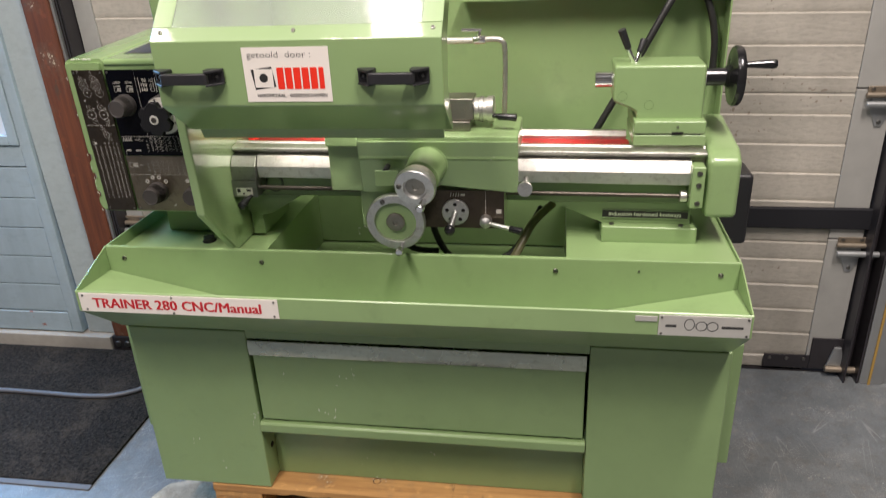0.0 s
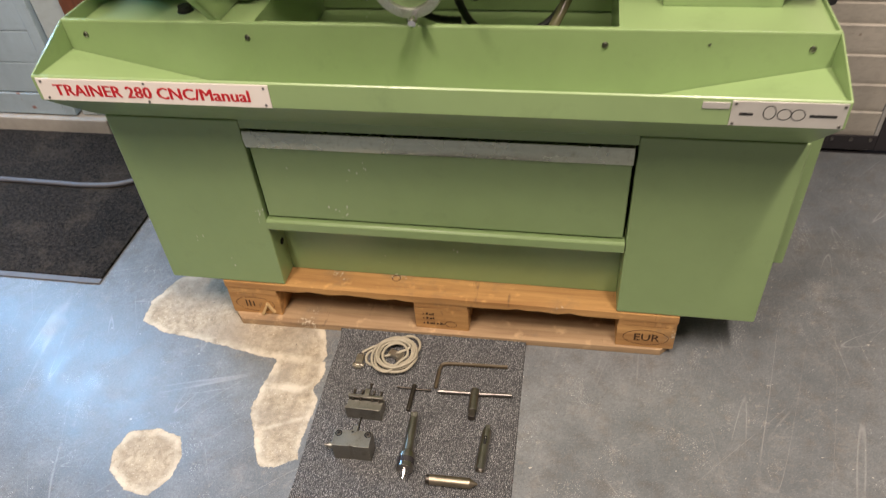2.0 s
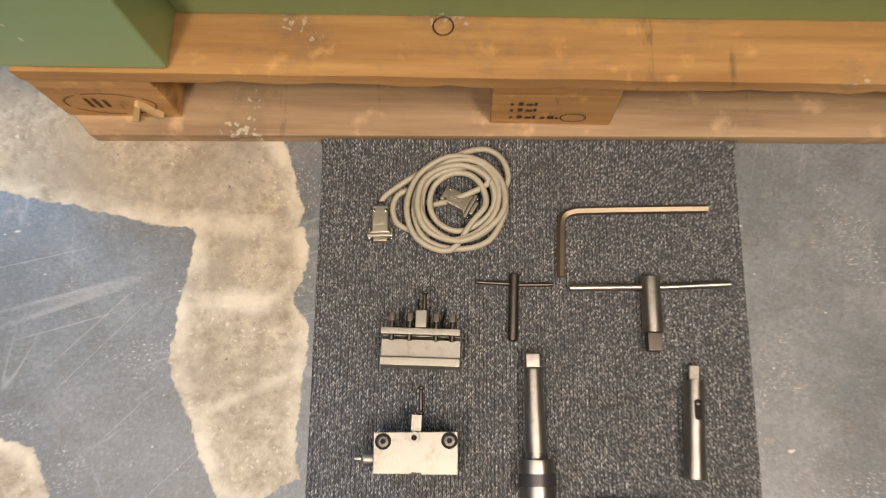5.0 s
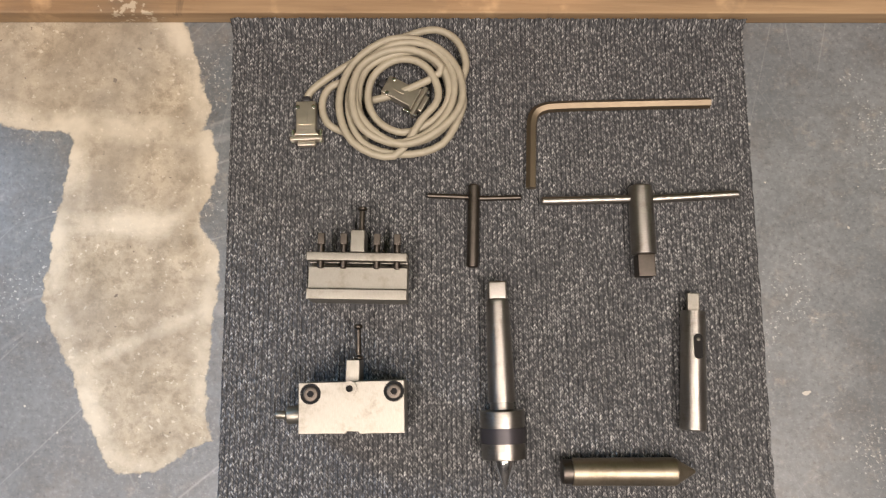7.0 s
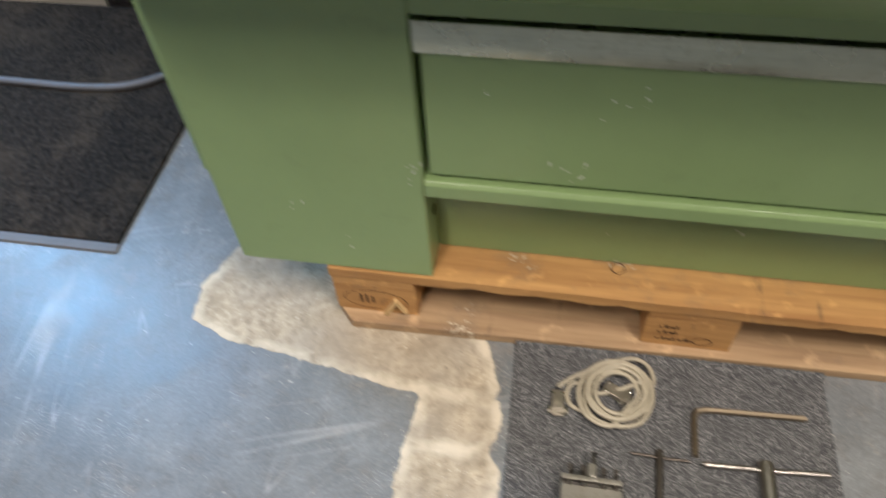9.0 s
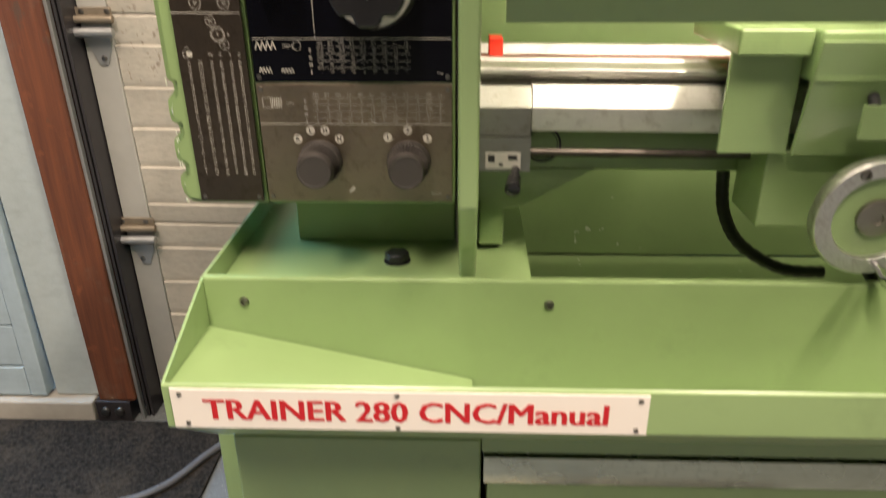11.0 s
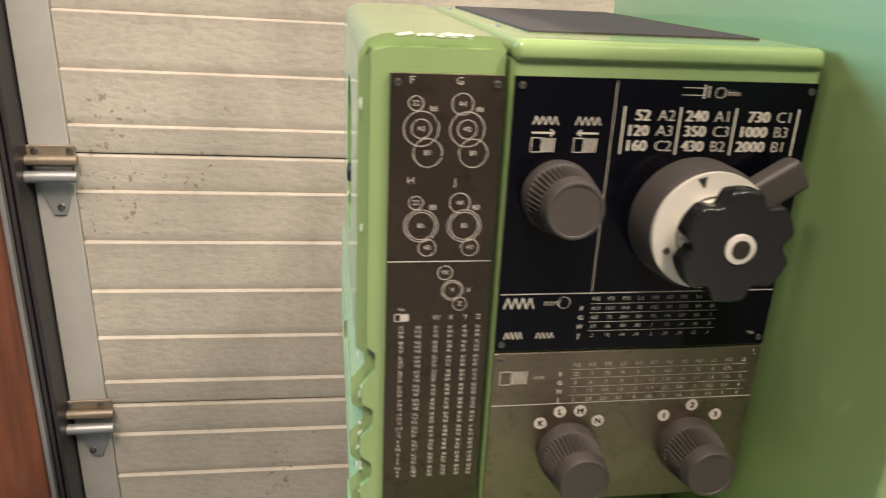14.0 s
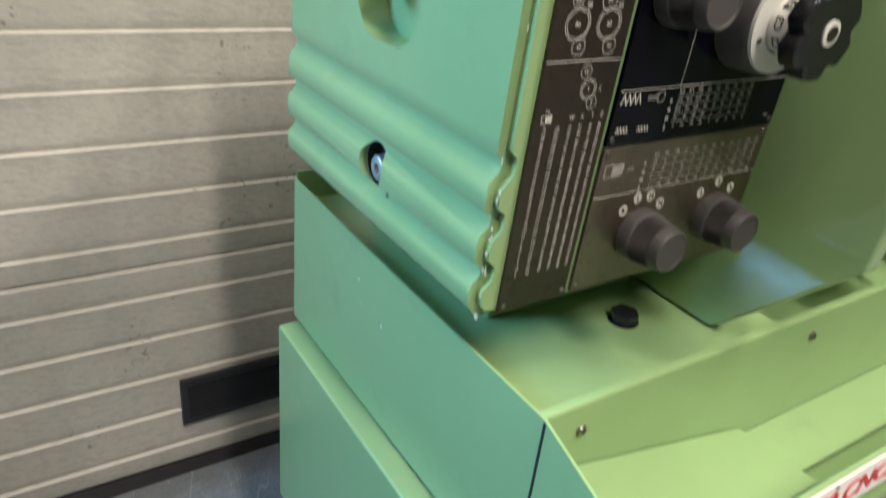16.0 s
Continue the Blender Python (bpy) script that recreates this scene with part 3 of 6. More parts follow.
part("kick_plate", bx(1.74, 1.9, DY - 0.012, DY - 0.007, 0.02, 0.075, 0.001), rail_dark, sectional, "black steel strip")
for dx in (1.76, 1.82, 1.88):
    inst("screw", HINGE_SCREW, Matrix.Translation((dx, DY - 0.012, 0.06)) @ FACE, sectional)
seal = part("bottom_seal", bx(DL - 0.08, DR + 0.11, DY - 0.004, DY + 0.03, 0.0, 0.022), rail_dark, sectional, "black rubber seal")
for v in seal.data.vertices:
    if v.co.z > 0.01:
        v.co.z += SAG * (v.co.x - 0.65)
part("rubber_strip", bx(1.33, 2.03, DY - 0.022, DY - 0.0025, 0.585, 0.66, 0.004), strip_black, sectional, "black rubber buffer strip")
vent = part("vent", join(bx(-0.25, 0.14, DY - 0.014, DY - 0.003, 0.152, 0.166), bx(-0.25, 0.14, DY - 0.014, DY - 0.003, 0.255, 0.269),
                         bx(-0.25, -0.236, DY - 0.014, DY - 0.003, 0.166, 0.255), bx(0.126, 0.14, DY - 0.014, DY - 0.003, 0.166, 0.255)), black_plastic, sectional, "black plastic vent grille")
slat_me = to_mesh("slat", bx(-0.236, 0.126, -0.006, 0.0, 0, 0.006), black_plastic)
for k in range(8):
    inst("slat", slat_me, Matrix.Translation((0, DY - 0.004, 0.168 + k * 0.0112)), vent)

# rails, post and the blue wooden door beside it
for name, xa, xb in (("rail_left", -0.757, -0.737), ("rail_right", 2.006, 2.06)):
    rails = [bx(xa, xa + 0.008, 0.9, 0.99, 0.0, 2.75, 0.002), bx(xb - 0.008, xb, 0.9, 0.99, 0.0, 2.75, 0.002), bx(xa + 0.008, xb - 0.008, 0.975, 0.985, 0.0, 2.75)]
    rails += [bx(xa + 0.009, xa + 0.011, 0.92, 0.975, 0.0, 2.75)]
    setting(name, join(*rails), rail_dark, "dark steel guide rail of the sectional door")
setting("trim_right", join(bx(2.062, 2.14, 0.9, 1.0, 0.0, 2.75, 0.003), bx(2.14, 2.2, 0.91, 0.93, 0.0, 2.75)), galv, "galvanised door jamb")
setting("trim_yellow", bx(2.09, 2.098, 0.896, 0.8995, 0.0, 2.75), plain("yellow_sealant", (0.4, 0.25, 0.06), 0.6))
setting("post", bx(-0.868, -0.767, 0.875, 0.98, 0.07, 2.75, 0.004), wood_brown, "brown stained hardwood door post")
setting("post_strip", bx(-0.7665, -0.758, 0.885, 0.9, 0.0, 2.75, 0.001), galv, "thin galvanised strip beside the post")
shoe = setting("post_shoe", bx(-0.866, -0.768, 0.872, 0.98, 0.0, 0.068, 0.003), rail_dark, "black steel post shoe")
shoe_bolt = screw_mesh(0.014, False)
for dx in (-0.84, -0.8):
    inst("bolt", shoe_bolt, Matrix.Translation((dx, 0.872, 0.035)) @ FACE, shoe)
setting("door_frame", bx(-1.0, -0.87, 0.9, 0.98, 0.07, 2.75, 0.004), blue_grey, "weathered pale grey painted door frame")
setting("threshold", bx(-2.1, -0.87, 0.865, 0.98, 0.0, 0.068, 0.006), plain("stone_sill", (0.36, 0.34, 0.3), 0.8, 0, 30, 0.35, 0.5), "worn stone threshold under the blue door")

blue = thing("door_1", (-1.5, 0.9, 0.07), "pale blue painted wooden door with horizontal boards", "door", "", "structure")
part("stile", bx(-1.048, -1.003, 0.885, 0.93, 0.075, 2.1, 0.003), blue_wood, blue)
part("stile", bx(-2.08, -1.99, 0.885, 0.93, 0.075, 2.1, 0.003), blue_wood, blue)
part("rail", bx(-1.989, -1.05, 0.886, 0.93, 0.075, 0.165, 0.003), blue_wood, blue)
part("rail", bx(-1.989, -1.05, 0.886, 0.93, 1.98, 2.1, 0.003), blue_wood, blue)
for k in range(5):
    z0 = 0.171 + k * 0.1262
    part("board", bx(-1.989, -1.05, 0.889, 0.925, z0 - 0.0005, z0 + 0.1225, 0.0025), blue_wood, blue)
part("rail", bx(-1.989, -1.05, 0.888, 0.93, 0.803, 0.885, 0.003), blue_wood, blue)
win = part("glazing_bead", join(bx(-1.09, -1.05, 0.88, 0.925, 0.887, 1.978, 0.004), bx(-1.989, -1.95, 0.88, 0.925, 0.887, 1.978, 0.004),
                                bx(-1.949, -1.091, 0.88, 0.925, 0.887, 0.925, 0.004), bx(-1.949, -1.091, 0.88, 0.925, 1.94, 1.978, 0.004)), blue_wood, blue)
part("pane", bx(-1.949, -1.091, 0.898, 0.906, 0.926, 1.939), daylight_glass, win, "frosted glass pane")

# the door frame leans slightly to the west towards its top
LEAN = -0.022


def lean(ob):
    inv = ob.matrix_world.inverted()
    for v in ob.data.vertices:
        p = ob.matrix_world @ v.co
        k = min(1.0, max(0.0, (-0.5 - p.x) / 0.12)) if p.x < 0 else 0.0
        v.co = inv @ Vector((p.x + k * LEAN * (p.z - 0.8), p.y, p.z))


bpy.context.view_layer.update()
leaning, done = [o for o in sectional.children_recursive if o.type == "MESH"], set()
leaning += [o for o in bpy.data.objects if o.type == "MESH" and o.name in ("rail_left", "post", "post_strip", "door_frame")]
for ob in leaning:
    if ob.data.name in done or ob.name.startswith("screw"):
        continue
    done.add(ob.data.name)
    lean(ob)

# doormat and cable
bm = bx(-1.9, -0.48, 0.1, 0.866, 0.0, 0.01, 0.002)
door_mat = thing("doormat", (-1.2, 0.5, 0.0), "dusty black fibre doormat on the painted floor", "doormat")
part("fibre_surface", bm, dusty_black, door_mat)
part("rubber_edge", bx(-1.9, -0.478, 0.078, 0.0995, 0.0, 0.006, 0.002), plain("grey_rubber", (0.12, 0.12, 0.125), 0.6, 0, 80, 0.3, 0.2), door_mat, "grey rubber edging")
cable_pts = [(-1.9, 0.56), (-1.5, 0.53), (-1.14, 0.536), (-0.92, 0.532), (-0.78, 0.53), (-0.66, 0.548), (-0.57, 0.612), (-0.5, 0.735), (-0.44, 0.82), (-0.3, 0.86)]
solo("power_cable", tube([(x, y, 0.0185 if x < -0.45 else 0.012) for x, y in cable_pts], 0.009), cable_grey, "grey power cable lying across the doormat", "cable")

# ---------- pallet ----------
pallet = thing("pallet", (0.6, 0.4, 0.0), "worn orange-brown wooden pallet under the lathe", "pallet")


def plank(name, x0, x1, y0, y1, z0, z1, mat=wood_pallet, nibble=0.0):
    bm = bx(x0, x1, y0, y1, z0, z1)
    if nibble:
        bmesh.ops.subdivide_edges(bm, edges=[e for e in bm.edges if abs(e.verts[0].co.x - e.verts[1].co.x) > 0.3], cuts=44)
        for v in bm.verts:
            v.co.z += 0.0012 * noise.noise(Vector((v.co.x * 9, v.co.y * 4, 1)))
            v.co.y += 0.0015 * noise.noise(Vector((v.co.x * 14, 3, v.co.z * 8)))
            if v.co.y < y0 + 0.01 and v.co.z < z1 - 0.01 and (0.2 < v.co.x < 0.5 or 0.72 < v.co.x < 1.0):
                v.co.z += max(0, nibble * noise.noise(Vector((v.co.x * 22, 8, 2)))) + 0.003 * (0.3 < v.co.x < 0.42 or 0.8 < v.co.x < 0.88)
    else:
        bevel(bm, 0.0025, 2)
    return part(name, bm, mat, pallet)


for y0, w in ((0, 0.145), (0.186, 0.1), (0.327, 0.145), (0.513, 0.1), (0.655, 0.145)):
    plank("deck_board", 0, 1.2, y0, y0 + w, 0.122, 0.144, wood_pallet, 0.012 if y0 == 0 else 0)
for x0 in (0, 0.5275, 1.055):
    plank("stringer_board", x0 + 0.001, x0 + 0.144, 0.002, 0.798, 0.1, 0.1217)
    for y0, w in ((0.003, 0.1), (0.3275, 0.145), (0.697, 0.1)):
        plank("block", x0, x0 + 0.145, y0, y0 + w, 0.022, 0.0997)
for y0, w in ((0, 0.1), (0.3275, 0.145), (0.7, 0.1)):
    if y0 == 0:
        bm = prism([(0.03, -0.022), (1.17, -0.002), (1.2, 0.028), (1.2, w), (0, w), (0, 0.01)], "z", 0.0, 0.0217, 0.002)
        part("bottom_board", bm, wood_grey, pallet)
    else:
        plank("bottom_board", 0, 1.2, y0, y0 + w, 0.0, 0.0217, wood_grey)
burnt = plain("branded_mark", (0.07, 0.035, 0.015), 0.8, 0, 200, 0.5, 0)


def oval(cx, cz, a, b, y, w=0.0016, n=40, gap=0.0):
    bm = bmesh.new()
    vs = []
    for i in range(n + 1):
        t = 2 * math.pi * i / n
        vs.append([bm.verts.new((cx + (a + s) * math.cos(t), y, cz + (b + s) * math.sin(t))) for s in (0, w)])
    for i in range(n):
        if not (gap and i % 9 == 4):
            bm.faces.new((vs[i][0], vs[i][1], vs[i + 1][1], vs[i + 1][0]))
    return bm


part("branded_mark", join(oval(1.128, 0.06, 0.055, 0.026, 0.0018), text_bm([("EUR", 1.13, 0.059, 0.036, "CENTER", 0.0004)], front(0.0018), 0.0002)), burnt, pallet, "branded oval mark")
part("branded_mark", join(oval(0.072, 0.06, 0.055, 0.026, 0.0018, gap=1), bx(0.045, 0.049, 0.0015, 0.0019, 0.05, 0.074), bx(0.055, 0.059, 0.0015, 0.0019, 0.05, 0.074), bx(0.066, 0.07, 0.0015, 0.0019, 0.052, 0.07)), burnt, pallet)
part("branded_mark", join(*[bx(0.55 + 0.009 * k, 0.5535 + 0.009 * k + 0.002 * (k % 3), 0.0016, 0.0019, z, z + 0.005 + 0.003 * (k % 2)) for z in (0.076, 0.06, 0.041) for k in range(7 if z < 0.05 else 4)], oval(0.625, 0.045, 0.014, 0.01, 0.0018)), burnt, pallet)
part("splinter", join(prism([(0.085, 0.028), (0.093, 0.026), (0.112, 0.066), (0.108, 0.07)], "y", -0.006, 0.0028), prism([(0.105, 0.068), (0.111, 0.07), (0.128, 0.036), (0.122, 0.034)], "y", -0.004, 0.0028)), plain("raw_wood", (0.6, 0.42, 0.2), 0.7, 0, 90, 0.2, 0.2), pallet, "pale torn splinter of wood")
part("knot", ring_bm(0, 0, 0.012, 0, 0.002), burnt, pallet).matrix_basis = Matrix.Translation((0.473, 0.06, 0.1459)) @ Matrix.Rotation(radians(90), 4, "X")

# ---------- carpet tile with the tools ----------
tile = thing("carpet_tile", (0.58, -0.26, 0.0), "grey ribbed loop-pile carpet tile on the floor", "mat")
nx, ny = 150, 64
xs, ys = np.linspace(0.0, 1.0, nx * 2 + 1), np.linspace(0.0, 1.0, ny + 1)
rs = np.random.RandomState(3)
zz = np.full((nx * 2 + 1, 1), 0.0056) + rs.uniform(-0.0005, 0.0005, (nx * 2 + 1, ny + 1))
corners = [Vector((0.335, -0.521, 0)), Vector((0.834, -0.507, 0)), Vector((0.826, -0.0105, 0)), Vector((0.32, -0.0185, 0))]
verts, faces = [], []
for i, u in enumerate(xs):
    for j, v in enumerate(ys):
        p = corners[0] * (1 - u) * (1 - v) + corners[1] * u * (1 - v) + corners[2] * u * v + corners[3] * (1 - u) * v
        border = i in (0, nx * 2) or j in (0, ny)
        jit = rs.uniform(-0.0008, 0.0008)
        verts.append((p.x + jit, p.y + jit * (1 if border else 0.3), (0.0005 if border and j < ny else zz[i, j]) + 0.009 * max(0.0, (v - 0.965) / 0.035) ** 2))
for i in range(nx * 2):
    for j in range(ny):
        a = i * (ny + 1) + j
        faces.append((a, a + ny + 1, a + ny + 2, a + 1))
me = bpy.data.meshes.new("loop_surface")
me.from_pydata(verts, [], faces)
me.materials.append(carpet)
attach(new("loop_surface", me), tile)
part("backing", prism([(c.x, c.y) for c in corners], "z", 0.0, 0.0004), black_plastic, tile)

# ---------- tools on the carpet tile ----------
TOP = 0.0068


def hex_key():
    r = 0.0052
    pts = [(0.614, -0.184), (0.6145, -0.15), (0.615, -0.122), (0.6185, -0.11), (0.628, -0.1045), (0.645, -0.1025), (0.71, -0.0995), (0.787, -0.0965)]
    bm = tube([(x, y, TOP + r * 0.9) for x, y in pts], r, 6, 5)
    return solo("hex_key", bm, plain("oxidised_steel", (0.2, 0.16, 0.11), 0.42, 0.85, 60, 0.3, 0.1), "large bent hex key of browned steel", "hex key")


hex_key()


def t_wrench(name, cx, y_top, y_bot, r, bar, rb, z_bar, label, square):
    w = thing(name, (cx[0], (y_top + y_bot) / 2, TOP), label, "wrench", "T-handle wrenches on the mat")
    z = TOP + r
    p0, p1 = Vector((cx[0], y_top, z)), Vector((cx[1], y_bot, z))
    if square:
        ps = p0.lerp(p1, 0.76)
        part("shank", rod(p0, ps, r, r * 1.05, 28), steel_y, w)
        sq = bx(-0.008, 0.008, -0.008, 0.008, 0, (p1 - ps).length, 0.001)
        part("square_drive", move(sq, aim(ps, p1)), steel_dark, w, "dark steel square drive")
    else:
        part("shank", rod(p0, p1, r, r, 24), steel_dark, w)
    part("tommy_bar", join(rod((bar[0], bar[1], z_bar), (cx[0], (bar[1] + bar[3]) / 2 - 0.001, z_bar), rb, n=14), rod((cx[0], (bar[1] + bar[3]) / 2 - 0.002, z_bar), (bar[2], bar[3], z_bar), rb, n=14)), steel_y if square else steel_dark, w, "straight steel cross bar")
    return w


t_wrench("t_wrench", (0.56, 0.5593), -0.182, -0.261, 0.0058, (0.516, -0.193, 0.605, -0.1935), 0.0025, TOP + 0.0055, "small dark steel T-handle chuck wrench", False)
t_wrench("t_wrench", (0.7155, 0.718), -0.182, -0.268, 0.0112, (0.623, -0.198, 0.808, -0.188), 0.0042, TOP + 0.011, "large bright steel T-handle chuck key", True)


def live_centre():
    c = thing("live_centre", (0.585, -0.37, TOP), "steel revolving lathe centre with a tapered shank", "lathe centre")
    z = TOP + 0.0195
    a, b = Vector((0.5815, -0.292, z)), Vector((0.589, -0.457, z))
    m = aim(a, b)
    part("shank", turned([(0, 0), (0.0095, 0), (0.0102, 0.003), (0.0122, 0.087), (0.0122, 0.09), (0.0105, 0.0905), (0.0105, 0.0965), (0, 0.0965)], m), steel_y, c)
    part("bearing_housing", turned([(0, 0.097), (0.0185, 0.097), (0.0195, 0.098), (0.0195, 0.111), (0.019, 0.1115), (0.019, 0.125), (0.0195, 0.1255), (0.0195, 0.1375), (0.0185, 0.1385), (0, 0.1385)], m, 40), steel_y, c, "polished round bearing housing")
    part("dark_band", turned([(0.018, 0.1118), (0.0199, 0.1118), (0.0199, 0.1248), (0.018, 0.1248)], m, 40), rail_dark, c, "dark ring")
    part("point", turned([(0, 0.1387), (0.0105, 0.1387), (0.0103, 0.143), (0.0065, 0.152), (0, 0.1665)], m), chrome, c, "polished conical point")
    tang = bx(-0.0085, 0.0085, -0.006, 0.006, -0.017, 0.0, 0.002)
    part("tang", move(tang, m), steel_y, c, "flat worn tang")


live_centre()


def reducing_sleeve():
    s = thing("reducing_sleeve", (0.755, -0.35, TOP), "bright steel taper reducing sleeve with a slot", "sleeve")
    z = TOP + 0.0118
    m = aim((0.7602, -0.2985, z), (0.7562, -0.404, z))
    part("body", turned([(0, 0), (0.0108, 0), (0.011, 0.0005), (0.0117, 0.105), (0.0095, 0.106), (0.0095, 0.1), (0, 0.1)], m, 36), steel_y, s)
    part("tang", move(bx(-0.0055, 0.0055, -0.0035, 0.0035, -0.0165, 0, 0.001), m @ Matrix.Rotation(0.2, 4, "Z")), steel_light, s)
    pts = [(0.0036 * math.cos(t) + 0, (0.0075 if math.sin(t) >= 0 else -0.0075) + 0.0036 * math.sin(t)) for t in np.linspace(0, 2 * math.pi, 20)[:-1]]
    # raised near-black shape: the slot's inner shade as colour
    part("slot", move(prism(pts, "z", 0.0, 0.0118), Matrix.Translation((0.7598, -0.3305, z + 0.0012))), void, s, "drift slot with its shade painted in")
    part("key", rod((0.7598, -0.3245, z + 0.0105), (0.7598, -0.3245, z + 0.0135), 0.002, n=12), steel_light, s)


reducing_sleeve()


def dead_centre():
    c = thing("dead_centre", (0.69, -0.441, TOP), "brassy steel fixed lathe centre with a pointed tip", "lathe centre")
    z = TOP + 0.012
    m = aim((0.639, -0.4415, z), (0.757, -0.4395, z))
    part("shank", turned([(0, 0.009), (0.0112, 0.009), (0.0118, 0.0095), (0.0122, 0.098), (0.0117, 0.1), (0, 0.1)], m, 36), brass_steel, c)
    part("end_ring", turned([(0, 0), (0.0095, 0), (0.0105, 0.001), (0.0108, 0.0088), (0, 0.0088)], m, 32), steel_dark, c, "dark steel end")
    part("point", turned([(0, 0.1002), (0.0116, 0.1002), (0.0015, 0.117), (0, 0.118)], m, 32), brass_steel, c)


dead_centre()


def tool_holder_one():
    """Quick-change holder with a row of square-headed clamp screws."""
    t = thing("tool_holder", (0.456, -0.27, TOP), "steel quick-change tool holder with four clamp screws", "tool holder", "tool holders on the mat")
    z0, z1 = TOP, 0.048
    body = prism([(-0.2955, z0), (-0.2955, z1 + 0.0), (-0.2865, z1), (-0.2855, z1 - 0.008), (-0.266, z1 - 0.008), (-0.2655, 0.022), (-0.262, 0.02), (-0.262, z1 - 0.014), (-0.2535, z1 - 0.014), (-0.2535, z0)], "x", 0.4125, 0.5005, 0.0006)
    part("body", body, steel_light, t)
    part("clamp_rail", bx(0.4115, 0.5, -0.2615, -0.254, z1 - 0.012, z1 + 0.001, 0.0008), steel_light, t)
    sm = to_mesh("clamp_screw", join(rod((0, -0.0125, 0), (0, 0.012, 0), 0.003, n=12), bx(-0.0032, 0.0032, 0.009, 0.019, -0.0032, 0.0032, 0.0008)), steel_dark)
    for x in (0.4235, 0.4435, 0.473, 0.491):
        inst("clamp_screw", sm, Matrix.Translation((x, -0.2555, z1 - 0.005)), t, "square-headed dark clamp screw")
    part("lug", bx(0.4495, 0.4625, -0.2535, -0.2335, z0 + 0.016, z1, 0.001), steel_light, t)
    part("height_screw", join(rod((0.4582, -0.2335, 0.036), (0.4582, -0.214, 0.036), 0.0026, n=12), rod((0.4582, -0.214, 0.036), (0.4582, -0.2105, 0.036), 0.0043, n=12)), steel_dark, t, "knurled height screw")


tool_holder_one()


def tool_holder_two():
    t = thing("tool_holder", (0.457, -0.386, TOP), "bright milled steel tool holder block with socket screws", "tool holder", "tool holders on the mat")
    z0, z1 = TOP, 0.062
    bm = prism([(0.414, -0.4095), (0.4535, -0.4085), (0.4545, -0.4065), (0.464, -0.4065), (0.465, -0.4085), (0.5025, -0.407), (0.501, -0.3635), (0.4125, -0.3675)], "z", z0, z1, 0.0007)
    part("body", bm, steel_light, t)
    for x, y in ((0.423, -0.3765), (0.4925, -0.373)):
        part("counterbore", turned([(0.0, 0), (0.0086, 0), (0.0086, 0.0003), (0.0, 0.0003)], Matrix.Translation((x, y, z1)), 28), void, t)
        part("socket_screw", turned([(0, 0), (0.0062, 0), (0.0062, 0.0005), (0.0056, 0.0011), (0.0034, 0.0011), (0.0034, 0.0004), (0, 0.0004)], Matrix.Translation((x, y, z1)), 24), steel_dark, t)
        part("socket", prism([(x + a, y + b) for a, b in hexagon(0.003)], "z", z1 + 0.0004, z1 + 0.0006), void, t)
    part("washer", turned([(0.003, 0), (0.0062, 0), (0.0062, 0.0035), (0.003, 0.0035)], Matrix.Translation((0.4555, -0.3715, z1)), 24), steel_light, t)
    part("screw_hole", turned([(0, 0), (0.003, 0), (0.003, 0.001), (0, 0.001)], Matrix.Translation((0.4555, -0.3715, z1)), 16), void, t)
    part("lug", bx(0.4508, 0.4625, -0.366, -0.3475, z0 + 0.012, 0.056, 0.0008), steel_light, t)
    part("height_screw", join(rod((0.4602, -0.3475, 0.046), (0.4602, -0.344, 0.046), 0.0042, n=12), rod((0.4602, -0.344, 0.046), (0.4592, -0.321, 0.046), 0.0026, n=12), rod((0.4592, -0.321, 0.046), (0.4591, -0.317, 0.046), 0.004, n=12)), steel_dark, t, "rusty height screw")
    part("pin", join(rod((0.413, -0.395, 0.036), (0.399, -0.3955, 0.036), 0.0078, n=24), rod((0.399, -0.3955, 0.036), (0.389, -0.3955, 0.036), 0.0036, n=16)), steel_light, t, "polished stepped pin")


tool_holder_two()


